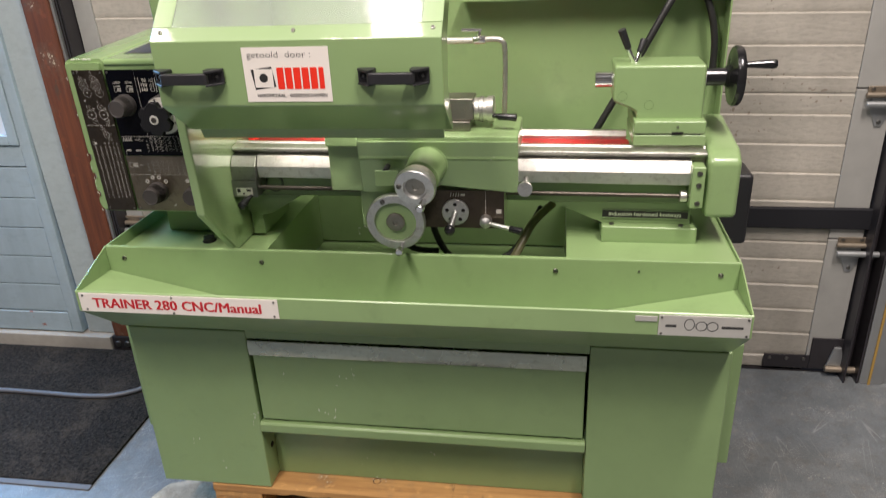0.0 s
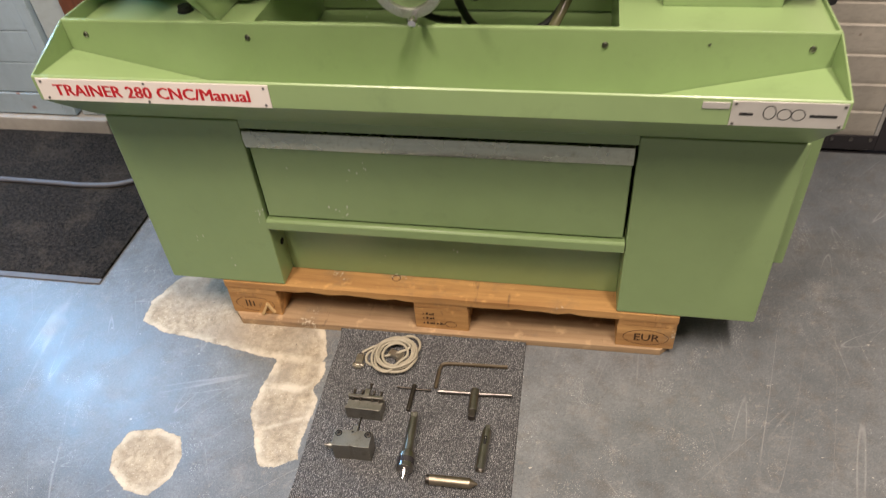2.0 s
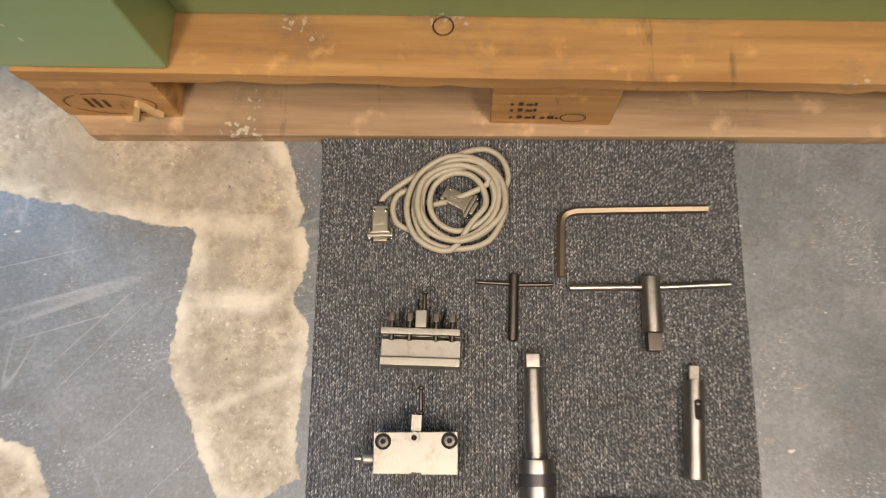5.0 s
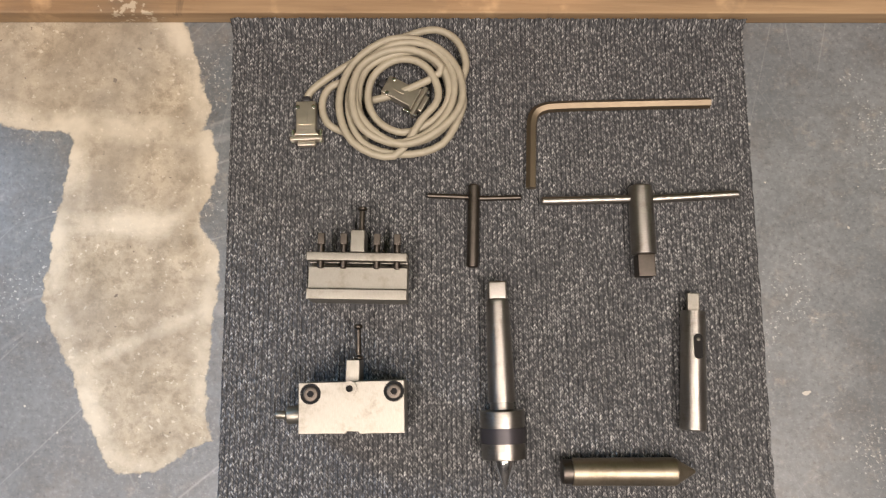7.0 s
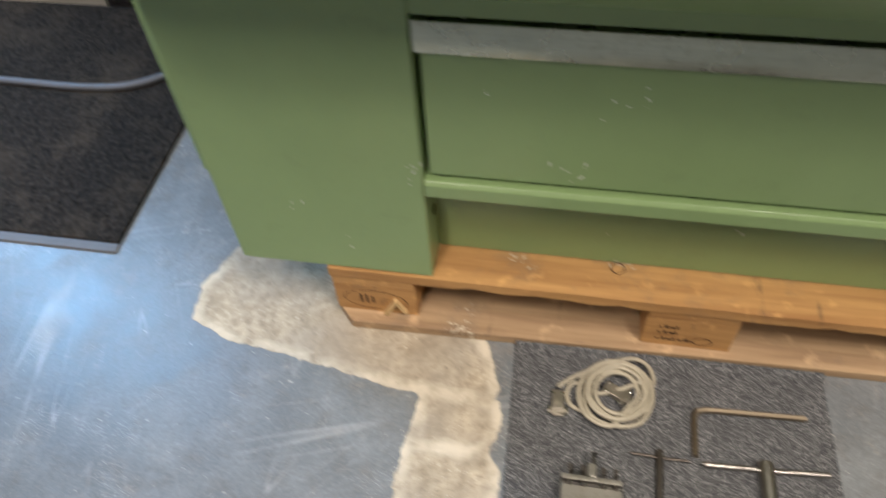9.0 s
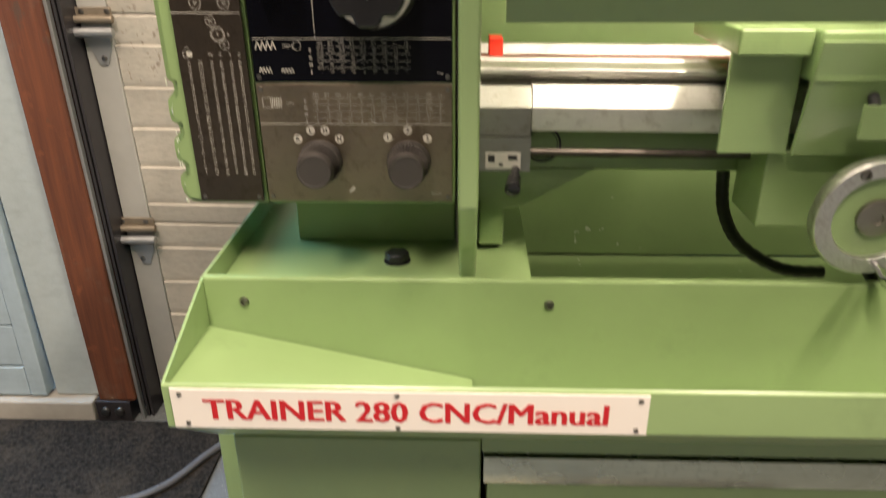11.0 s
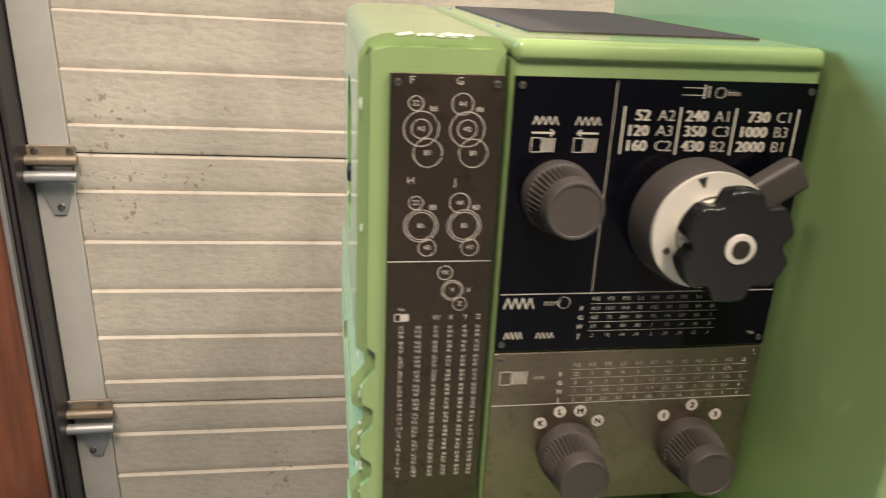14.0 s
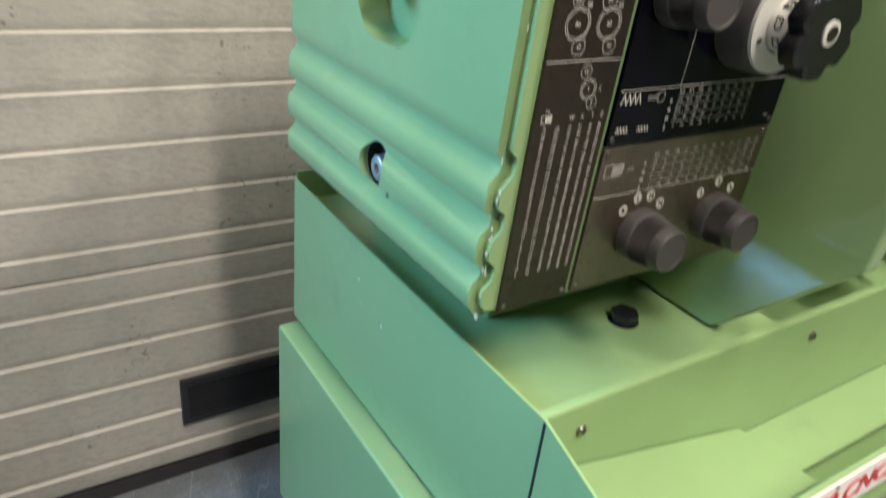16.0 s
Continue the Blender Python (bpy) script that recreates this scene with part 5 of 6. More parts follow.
lines = [(-0.0125, 1.312, -0.0125, 1.154, 0.0005), (-0.083, 1.1535, 0.137, 1.1535, 0.0008)]
lines += [(x, 1.261, x, 1.295, 0.0014) for x in (-0.005, 0.0365, 0.0785, 0.127)]
lines += [(-0.012, 1.1445 - 0.0077 * k, 0.093, 1.1445 - 0.0077 * k, 0.0004) for k in range(4)]
for x in (-0.07, -0.0395):
    lines += zigzag(x, 1.281, 0.018, 0.006, 4) + coil(x, 1.262, 0.018, 0.01, 4)
lines += [(-0.07, 1.2755, -0.054, 1.2755, 0.0014), (-0.054, 1.2755, -0.057, 1.2778, 0.001), (-0.054, 1.2755, -0.057, 1.2732, 0.001), (-0.0375, 1.2755, -0.0225, 1.2755, 0.0014), (-0.0375, 1.2755, -0.0345, 1.2778, 0.001), (-0.0375, 1.2755, -0.0345, 1.2732, 0.001)]
lines += zigzag(-0.08, 1.1415, 0.023, 0.009, 4, 0.0012) + zigzag(-0.078, 1.116, 0.014, 0.006, 4) + zigzag(-0.053, 1.116, 0.014, 0.005, 4)
lines += [(0.036, 1.3085, 0.052, 1.3085, 0.0005), (0.036, 1.3035, 0.052, 1.3035, 0.0005), (0.052, 1.301, 0.052, 1.311, 0.0012), (0.0555, 1.302, 0.0555, 1.31, 0.001)]
legend_plate("speed_chart", -0.0845, 0.1385, 1.1055, 1.3135, plate_black, rows, lines, [(0.064, 1.3055, 0.0038), (-0.0335, 1.146, 0.005)], "glossy black plate with a printed speed chart")

# feed chart
HEADS = ("N3", "K3", "M3", "L3", "N1", "K1", "N2", "M1", "K2", "L1", "M2", "L2")
rows = [(h, -0.017 + 0.0129 * i, 1.0915, 0.0048) for i, h in enumerate(HEADS)]
for k, (h, line) in enumerate((("F", ".25 .3 .35 .4 .5 .6 .625 .7 .75 .8 .875 1"), ("G", ".5 .6 .7 .8 1 1.2 1.25 1.4 1.5 1.6 1.75 2"), ("H", "1 1.2 1.4 1.6 2 2.4 2.5 2.8 3 3.2 3.5 4"), ("J", "2 2.4 2.8 3.2 4 4.8 5 5.6 6 6.4 7 8"))):
    rows.append((h, -0.0295, 1.0835 - 0.0078 * k, 0.0052, "CENTER", 0.0002))
    rows += [(v, -0.017 + 0.0129 * i, 1.0835 - 0.0078 * k, 0.0044) for i, v in enumerate(line.split())]
rows += [("mm", -0.047, 1.0815, 0.0056), ("6mm", 0.1195, 0.9715, 0.0062)]
lines = [(-0.021, 1.0875 - 0.0078 * k, 0.13, 1.0875 - 0.0078 * k, 0.0004) for k in range(4)] + [(-0.084, 1.057, 0.138, 1.057, 0.0008)] + coil(-0.0785, 1.076, 0.023, 0.0115, 5)
feed = legend_plate("feed_chart", -0.0845, 0.1385, 0.9605, 1.1035, plate_taupe, rows, lines, [], "taupe anodised plate with a printed feed chart")
dot_me = to_mesh("dot", turned([(0, 0), (0.0052, 0), (0.0052, 0.0004), (0, 0.0004)], FACE, 20), white_print)
for x, z in ((-0.042, 1.039), (-0.0265, 1.049), (-0.0095, 1.049), (0.0065, 1.039), (0.0635, 1.041), (0.087, 1.05), (0.1095, 1.04)):
    inst("dot", dot_me, Matrix.Translation((x, PY - 0.0001, z)), feed)
part("lettering", text_bm([(t, x, z, 0.0072, "CENTER", 0.0002) for t, x, z in (("K", -0.042, 1.039), ("L", -0.0265, 1.049), ("M", -0.0095, 1.049), ("N", 0.0065, 1.039), ("1", 0.0635, 1.041), ("2", 0.087, 1.05), ("3", 0.1095, 1.04))], front(PY - 0.0008), 0.0002), black_print, feed)
part("paint_fleck", prism([(0.014, 0.972), (0.021, 0.975), (0.022, 0.979), (0.018, 0.978), (0.0145, 0.974)], "y", PY - 0.0006, PY), white_print, feed)


def knob_mesh(r, h):
    """A ribbed round knob that tapers to a plain cap."""
    n = 84
    bm = turned([(0, 0), (r, 0), (r * 1.02, h * 0.1), (r * 0.99, h * 0.3), (r * 0.97, h * 0.33), (r * 0.86, h * 0.74), (r * 0.85, h * 0.78), (r * 0.79, h * 0.97), (r * 0.75, h), (r * 0.69, h), (r * 0.67, h * 0.985), (0, h * 0.985)], Matrix(), n)
    for v in bm.verts:
        if h * 0.31 < v.co.z < h * 0.75:
            a = round(math.atan2(v.co.y, v.co.x) / (2 * math.pi) * n)
            if a % 2:
                v.co.x *= 0.9
                v.co.y *= 0.9
    return to_mesh("knob", bm, black_soft, 20)


km = knob_mesh(0.0255, 0.046)
for x, z in ((-0.0485, 1.231), (-0.017, 1.0125), (0.0875, 1.0125)):
    inst("knob", km, Matrix.Translation((x, PY, z)) @ FACE, head, "dark grey ribbed selector knob")
sel = part("speed_selector", join(turned([(0, 0), (0.047, 0), (0.046, 0.024), (0.0435, 0.03), (0, 0.03)], Matrix.Translation((0.056, PY, 1.2125)) @ FACE, 48),
                                  move(bx(-0.0125, 0.0125, 0.03, 0.079, 0.012, 0.03, 0.004), Matrix.Translation((0.056, PY, 1.2125)) @ FACE @ Matrix.Rotation(radians(-58), 4, "Z"))), black_soft, head, "dark grey speed selector with a pointer arm")
dial_m = Matrix.Translation((0.056, PY, 1.2125)) @ FACE
part("dial", join(turned([(0.026, 0.0302), (0.043, 0.0302), (0.043, 0.0335), (0.026, 0.0335)], dial_m, 48), turned([(0.0, 0.0302), (0.024, 0.0302), (0.0235, 0.052), (0, 0.052)], dial_m, 40)), dial_satin, sel, "satin aluminium dial")
part("dial_mark", move(prism([(-0.0035, 0.041), (0.0035, 0.041), (0, 0.033)], "z", 0.0336, 0.034), dial_m @ Matrix.Rotation(radians(18), 4, "Z")), black_print, sel)
for sx, sy in ((0.014, 0.031), (-0.031, -0.014), (0.03, -0.016)):
    inst("screw", screw_small, dial_m @ Matrix.Translation((sx, sy, 0.0337)), sel)
for text, deg in (("C3", 176), ("C2", 216), ("B3", 136)):
    ca, sa = math.cos(radians(deg)), math.sin(radians(deg))
    tm = dial_m @ Matrix(((sa, 0, ca, 0.0241 * ca), (-ca, 0, sa, 0.0241 * sa), (0, -1, 0, 0.0415), (0, 0, 0, 1)))
    part("lettering", text_bm([(text, 0, 0, 0.0098, "CENTER", 0.0003)], tm, 0.0006), black_print, sel)
star = []
for i in range(72):
    a = 2 * math.pi * i / 72
    rr = 0.0395 - 0.0075 * max(0.0, math.cos(6 * a)) ** 1.5
    star.append((rr * math.cos(a), rr * math.sin(a)))
part("star_knob", move(bevel(prism(star, "z", 0.054, 0.072), 0.003, 2, 50), dial_m), black_gloss, sel, "glossy black star knob")
part("knob_stem", turned([(0, 0.045), (0.018, 0.045), (0.017, 0.057), (0, 0.057)], dial_m, 30), black_gloss, sel)
part("cap_ring", turned([(0, 0.0721), (0.0105, 0.0721), (0.0105, 0.0734), (0.0098, 0.0738), (0, 0.0738)], dial_m, 28), dial_satin, sel, "bright ring round the socket screw")
part("cap_screw", turned([(0, 0.0738), (0.0064, 0.0738), (0.0064, 0.0745), (0.0038, 0.0745), (0.0038, 0.0741), (0, 0.0741)], dial_m, 24), steel_dark, sel, "dark socket screw")

# the front of the headstock stands slightly out of plumb


def out_of_plumb(p):
    k = min(1.0, max(0.0, 1 - (p.y - 0.07) / 0.12))
    return k * ((1.315 - p.z) * 0.042 - 0.0045)


bpy.context.view_layer.update()
for ob in [head] + [o for o in head.children_recursive if o.type == "MESH"]:
    if ob.data.users > 1:
        ob.matrix_basis = Matrix.Translation((0, out_of_plumb(ob.matrix_world.translation), 0)) @ ob.matrix_basis
    else:
        inv = ob.matrix_world.inverted()
        for v in ob.data.vertices:
            p = ob.matrix_world @ v.co
            p.y += out_of_plumb(p)
            v.co = inv @ p

# side splash plate beside the headstock
part("side_guard", prism([(-0.068, 1.005), (-0.104, 1.62), (0.4995, 1.62), (0.4995, 0.86), (0.068, 0.86), (0.052, 0.874)], "x", 0.147, 0.168, 0.004), green_lacquer, lathe, "glossy green side splash plate")

# chuck guard hood
HX0, HX1 = 0.171, 0.745
hood_prof = [(-0.062, 1.205), (-0.16, 1.277), (-0.163, 1.283), (-0.163, 1.405), (-0.14, 1.4295), (-0.137, 1.4265), (-0.158, 1.403), (-0.158, 1.285), (-0.06, 1.211)]
cheek = [(-0.06, 1.206), (-0.16, 1.279), (-0.16, 1.406), (-0.02, 1.556), (0.02, 1.575), (0.14, 1.575), (0.14, 1.3), (0.02, 1.24)]
cheek_right = [(-0.05, 1.206), (-0.16, 1.279), (-0.16, 1.406), (-0.02, 1.556), (0.02, 1.575), (0.03, 1.575), (-0.09, 1.4), (-0.1, 1.3)]
hood = part("chuck_guard", join(prism(hood_prof, "x", HX0, HX1, 0.002), prism(cheek, "x", HX0 + 0.0005, HX0 + 0.004), prism(cheek_right, "x", HX1 - 0.004, HX1 - 0.0005),
                                bx(HX0, HX1, 0.02, 0.14, 1.572, 1.576)), green_lacquer, lathe, "green sheet-steel chuck guard hood")
wm = Matrix.Translation((0, -0.158, 1.41)) @ Matrix.Rotation(math.atan2(0.15, 0.138), 4, "X")
for xa, xb in ((HX0, 0.209), (0.706, HX1)):
    part("window_frame", move(bx(xa, xb, 0.0265, 0.2, -0.004, 0.0, 0.0005), wm), green, hood)
pane = part("window", move(bx(0.2095, 0.7055, 0.0265, 0.2, -0.005, -0.001), wm), clear, hood, "hazed clear window panel")
pane.visible_shadow = False
hood_screw = screw_mesh(0.0042)
for x in (0.19, 0.46, 0.728):
    inst("screw", hood_screw, wm @ Matrix.Translation((x, 0.014, 0.001)), hood)
part("inner_flap", prism([(-0.05, 1.184), (-0.061, 1.206), (-0.05, 1.209), (-0.044, 1.186)], "x", HX0 + 0.02, HX1 - 0.02), green, hood)


def bridge_handle(x0, x1, z):
    """A flat bar with bevelled ends that run down to two open feet with sunk screws."""
    prof = [(x0 + 0.022, -0.193), (x0 + 0.027, -0.198), (x1 - 0.027, -0.198), (x1 - 0.022, -0.193), (x1 - 0.024, -0.184), (x0 + 0.024, -0.184)]
    h = part("handle", prism(prof, "z", z - 0.0135, z + 0.0085, 0.003, 3), black_plastic, hood, "black plastic bridge handle")
    for xa, s in ((x0, 1), (x1, -1)):
        base = prism([(xa, -0.1636), (xa, -0.169), (xa + s * 0.022, -0.176), (xa + s * 0.03, -0.1855), (xa + s * 0.034, -0.1636)], "z", z - 0.0135, z + 0.0125, 0.0015)
        walls = [prism([(xa, -0.1636), (xa, -0.173), (xa + s * 0.021, -0.194), (xa + s * 0.026, -0.1975), (xa + s * 0.034, -0.184), (xa + s * 0.034, -0.1636)], "z", za, zb, 0.001)
                 for za, zb in ((z - 0.0165, z - 0.0128), (z + 0.0085, z + 0.0135))]
        part("foot", join(base, *walls), black_plastic, h)
        fm = Matrix.Translation((xa + s * 0.0115, -0.1728, z - 0.001)) @ Matrix.Rotation(radians(-18 * s), 4, "Z") @ FACE
        part("screw_well", turned([(0, -0.002), (0.0082, -0.002), (0.0082, 0.0012), (0.0066, 0.0012), (0.0066, 0.0004), (0, 0.0004)], fm, 24), black_gloss, h)
        inst("screw", screw_small, fm @ Matrix.Translation((0, 0, 0.0004)), h)


bridge_handle(0.1735, 0.3155, 1.341)
bridge_handle(0.584, 0.72, 1.339)
st = part("sticker", bx(0.3565, 0.5285, -0.1642, -0.1634, 1.2885, 1.3925), sign_white, hood, "white rectangular advertising sticker")
part("lettering", text_bm([("getoold  door :", 0, 0, 0.0175, "LEFT")], front(-0.1644) @ Matrix.Translation((0.3655, 1.378, 0)) @ Matrix.Diagonal((1.2, 1, 1, 1)), 0.0002), black_print, st)
part("lettering", text_bm([("HARDMETAAL - GEREEDSCHAPPEN", 0, 0, 0.0088, "CENTER", 0.0002)], front(-0.1644) @ Matrix.Translation((0.4485, 1.3005, 0)) @ Matrix.Diagonal((1.02, 1.1, 1, 1)), 0.0002), black_print, st)
for x, w in ((0.4225, 0.0135), (0.4392, 0.0135), (0.4559, 0.0135), (0.4726, 0.0135), (0.4893, 0.0135), (0.5062, 0.0098)):
    part("emblem_bar", bx(x, x + w, -0.1646, -0.1643, 1.313, 1.354), red_bright, st)
part("emblem_frame", join(move(bx(-0.0215, 0.0215, -0.1645, -0.1643, -0.0195, 0.0195), Matrix.Translation((0.3945, 0, 1.334)) @ Matrix.Rotation(radians(-8), 4, "Y"))), black_print, st)
part("emblem_field", bx(0.3765, 0.414, -0.1648, -0.1646, 1.3165, 1.3515), sign_white, st)
part("emblem_dot", turned([(0, 0), (0.0085, 0), (0.0085, 0.0002), (0, 0.0002)], Matrix.Translation((0.395, -0.1649, 1.3345)) @ FACE, 24), black_print, st)

# back splash panel with its right return
part("back_panel", join(bx(0.166, 1.37, 0.5, 0.503, 0.7, 1.62), bx(1.368, 1.372, 0.44, 0.5, 0.9, 1.62), bx(0.7, 1.368, 0.44, 0.5, 1.405, 1.409)), green, lathe, "green back splash panel")

# bed
bed = part("bed", join(prism([(0.155, 0.97), (0.155, 1.072), (0.33, 1.072), (0.33, 0.97)], "x", 0.1685, 1.285, 0.003),
                       prism([(0.945, 0.972), (1.066, 0.9215), (1.27, 0.9215), (1.27, 0.975)], "y", 0.15, 0.33),
                       prism([(0.17, 0.972), (0.17, 0.928), (0.2, 0.915), (0.235, 0.922), (0.32, 0.972)], "y", 0.152, 0.33),
                       bx(1.066, 1.286, 0.125, 0.345, 0.88, 0.9212, 0.004), bx(0.172, 0.206, 0.16, 0.345, 0.858, 0.985, 0.004)), green, lathe)
part("front_way", prism([(0.132, 1.09), (0.118, 1.1), (0.118, 1.1045), (0.122, 1.107), (0.146, 1.109), (0.15, 1.113), (0.158, 1.113), (0.165, 1.108), (0.185, 1.105), (0.185, 1.085)], "x", 0.169, 1.288, 0.0008), steel, bed, "ground steel front bedway")
part("way_groove", bx(0.169, 1.288, 0.134, 0.15, 1.0725, 1.0898), steel_light, bed)
part("rear_way", prism([(0.29, 1.0725), (0.29, 1.095), (0.3, 1.107), (0.31, 1.107), (0.325, 1.1), (0.335, 1.0725)], "x", 0.169, 1.125, 0.0008), steel, bed, "ground steel rear bedway")
part("red_web", bx(0.169, 1.13, 0.1855, 0.2895, 1.0725, 1.087), red_paint, bed, "red painted web between the bedways")
part("red_block", bx(0.182, 0.2, 0.19, 0.22, 1.0872, 1.13, 0.002), red_bright, bed, "orange-red plastic block")
part("screw_cover", prism([(0.1335, 1.088), (0.118, 1.087), (0.104, 1.062), (0.108, 1.033), (0.1545, 1.033), (0.1545, 1.0715)], "x", 0.2325, 1.257, 0.001), steel, bed, "stainless steel leadscrew cover")
for x in (0.3, 0.34, 0.98, 1.262):
    inst("screw", screw_small, Matrix.Translation((x, 0.128, 1.0925)) @ FACE, bed)
part("feed_rod", rod((0.21, 0.115, 1.005), (1.26, 0.115, 1.005), 0.0055, n=16), steel_dark, bed, "dark steel feed rod")
part("rod_bush", rod((1.236, 0.115, 1.005), (1.252, 0.115, 1.005), 0.013, n=20), steel, bed)
brk = part("end_bracket", bx(1.255, 1.284, 0.088, 0.15, 0.985, 1.082, 0.003), green, bed)
for dz in (1.068, 1.04, 0.997):
    inst("screw", screw_me, Matrix.Translation((1.271, 0.088, dz)) @ FACE, brk)
gearb = part("gear_bracket", join(prism([(0.15, 1.087), (0.112, 1.087), (0.094, 1.064), (0.092, 0.988), (0.15, 0.988)], "x", 0.1685, 0.2318, 0.0015), bx(0.1685, 0.2318, 0.0885, 0.0915, 0.988, 1.03)), bracket_grey, bed, "grey-green metal leadscrew bracket")
part("label", bx(0.178, 0.22, 0.0872, 0.0882, 0.992, 1.012), sign_silver, gearb)
part("label_print", join(bx(0.181, 0.189, 0.0868, 0.0871, 1.0, 1.009), bx(0.205, 0.216, 0.0868, 0.0871, 1.003, 1.009), bx(0.194, 0.199, 0.0868, 0.0871, 0.995, 0.999)), black_print, gearb)
part("lever", join(rod((0.215, 0.095, 0.992), (0.212, 0.066, 0.988), 0.005, n=12), rod((0.212, 0.066, 0.988), (0.208, 0.036, 0.983), 0.008, 0.0095, n=16)), black_gloss, gearb, "small black lever")
part("cast_ring", join(ring_bm(0.252, 1.004, 0.024, 0.1535, 0.003), ring_bm(0.252, 1.004, 0.0195, 0.1535, 0.001)), black_print, bed)
ind = part("bedway_label", bx(1.068, 1.265, 0.1465, 0.1498, 0.935, 0.956, 0.0008), black_print, bed, "black label with raised lettering")
part("lettering", text_bm([("induction hardened bedways", 1.1665, 0.9455, 0.0145, "CENTER", 0.0003)], front(0.1462), 0.0006), plain("pale_green_print", (0.62, 0.68, 0.5), 0.5), ind)
part("label_border", join(bx(1.068, 1.265, 0.146, 0.1465, 0.9545, 0.956), bx(1.068, 1.265, 0.146, 0.1465, 0.935, 0.9365)), plain("pale_green_border", (0.3, 0.42, 0.2), 0.5), ind)
for x in (1.09, 1.25):
    inst("bolt", screw_me, Matrix.Translation((x, 0.14, 0.922)), bed)
endb = part("end_housing", prism([(0.1, 0.955), (0.1, 1.09), (0.135, 1.112), (0.36, 1.135), (0.36, 0.955)], "x", 1.2895, 1.362, 0.012, 3), green, lathe, "rounded green end housing")
inst("screw", screw_me, Matrix.Translation((1.3625, 0.16, 1.08)) @ Matrix.Rotation(radians(90), 4, "Y"), endb)

# the bed rises slightly towards the headstock
bpy.context.view_layer.update()
for ob in [bed] + [o for o in bed.children_recursive if o.type == "MESH"]:
    if ob.data.users > 1:
        ob.matrix_basis = Matrix.Translation((0, 0, 0.008 * (0.976 - ob.matrix_world.translation.x))) @ ob.matrix_basis
    else:
        for v in ob.data.vertices:
            v.co.z += 0.008 * (0.976 - v.co.x)

# carriage and apron
car = part("carriage", join(bx(0.515, 0.874, 0.02, 0.2, 1.1135, 1.168, 0.004), bx(0.437, 0.514, 0.03, 0.2, 1.14, 1.168, 0.003)), green, lathe)
part("apron_cover", bx(0.437, 0.5135, 0.048, 0.053, 1.03, 1.165, 0.0015), green_lacquer, car)
part("apron_cover", prism([(0.5155, 1.031), (0.5155, 1.158), (0.874, 1.158), (0.874, 1.035), (0.86, 1.033), (0.7, 1.05), (0.64, 1.031)], "y", 0.013, 0.0195, 0.0015), green_lacquer, car)
for v in car.children[-1].data.vertices:
    v.co.y += 0.2 * (1.158 - v.co.z)
part("catch", rod((0.583, 0.025, 1.1), (0.577, 0.005, 1.092), 0.006, n=12), black_plastic, car)
part("apron_flag", bx(0.558, 0.61, -0.01, -0.006, 1.062, 1.098, 0.001), green, car)
apron = part("apron", bx(0.5, 0.84, 0.062, 0.15, 0.935, 1.0295, 0.003), green, car)
ap = part("apron_plate", bx(0.62, 0.84, 0.0575, 0.0615, 0.937, 1.03, 0.0006), plate_brown, apron, "brown anodised apron plate")
part("lettering", join(text_bm([], front(0.057)), bx(0.797, 0.798, 0.0568, 0.0572, 0.94, 1.028), *[prism([(x, 1.015), (x + 0.002, 1.015), (x + 0.004, 1.024), (x + 0.002, 1.024)], "y", 0.0568, 0.0572) for x in (0.715, 0.721, 0.727, 0.733)], bx(0.74, 0.75, 0.0568, 0.0572, 1.017, 1.022), bx(0.822, 0.834, 0.0568, 0.0572, 0.975, 0.985)), white_print, ap)
disc = part("lever_disc", turned([(0, 0), (0.0315, 0), (0.0315, 0.006), (0.029, 0.008), (0, 0.008)], Matrix.Translation((0.727, 0.057, 0.978)) @ FACE, 40), alu, ap, "aluminium lever disc with holes")
for k in range(5):
    a = radians(90 + 72 * k)
    part("hole", turned([(0, 0), (0.0045, 0), (0.0045, 0.0004), (0, 0.0004)], Matrix.Translation((0.727 + 0.02 * math.cos(a), 0.0489, 0.978 + 0.02 * math.sin(a))) @ FACE, 16), void, disc)
part("feed_lever", rod((0.727, 0.05, 0.978), (0.722, 0.008, 0.96), 0.0065, 0.0075), alu, ap)
part("lever_ball", turned([(0, -0.0125), (0.007, -0.0105), (0.0115, -0.005), (0.0125, 0), (0.0115, 0.005), (0.007, 0.0105), (0, 0.0125)], Matrix.Translation((0.7205, -0.002, 0.955)), 24), black_gloss, ap, "black ball knob")
part("half_nut_lever", join(turned([(0, 0), (0.014, 0), (0.013, 0.02), (0.006, 0.024), (0, 0.024)], Matrix.Translation((0.798, 0.0575, 0.958)) @ FACE, 24), rod((0.8, 0.042, 0.957), (0.855, 0.025, 0.951), 0.0045, 0.0055, 14)), alu, ap, "aluminium half-nut lever")
part("lever_grip", rod((0.855, 0.025, 0.951), (0.884, 0.015, 0.948), 0.0075, 0.0085, 16), black_gloss, ap)
part("thread_dial", join(turned([(0, 0), (0.0165, 0), (0.0165, 0.01), (0, 0.01)], Matrix.Translation((0.889, 0.033, 1.046)) @ FACE, 28), rod((0.889, 0.034, 1.046), (0.889, 0.1, 1.046), 0.006)), alu, car, "aluminium thread dial")


def crank_handle(at, parent, L=0.03, r=0.006):
    m = Matrix.Translation(at) @ FACE
    part("crank_handle", turned([(0, 0), (r * 0.7, 0), (r * 0.75, L * 0.15), (r * 1.1, L * 0.6), (r * 1.25, L * 0.85), (r * 0.9, L), (0, L)], m, 20), chrome, parent, "polished crank handle")


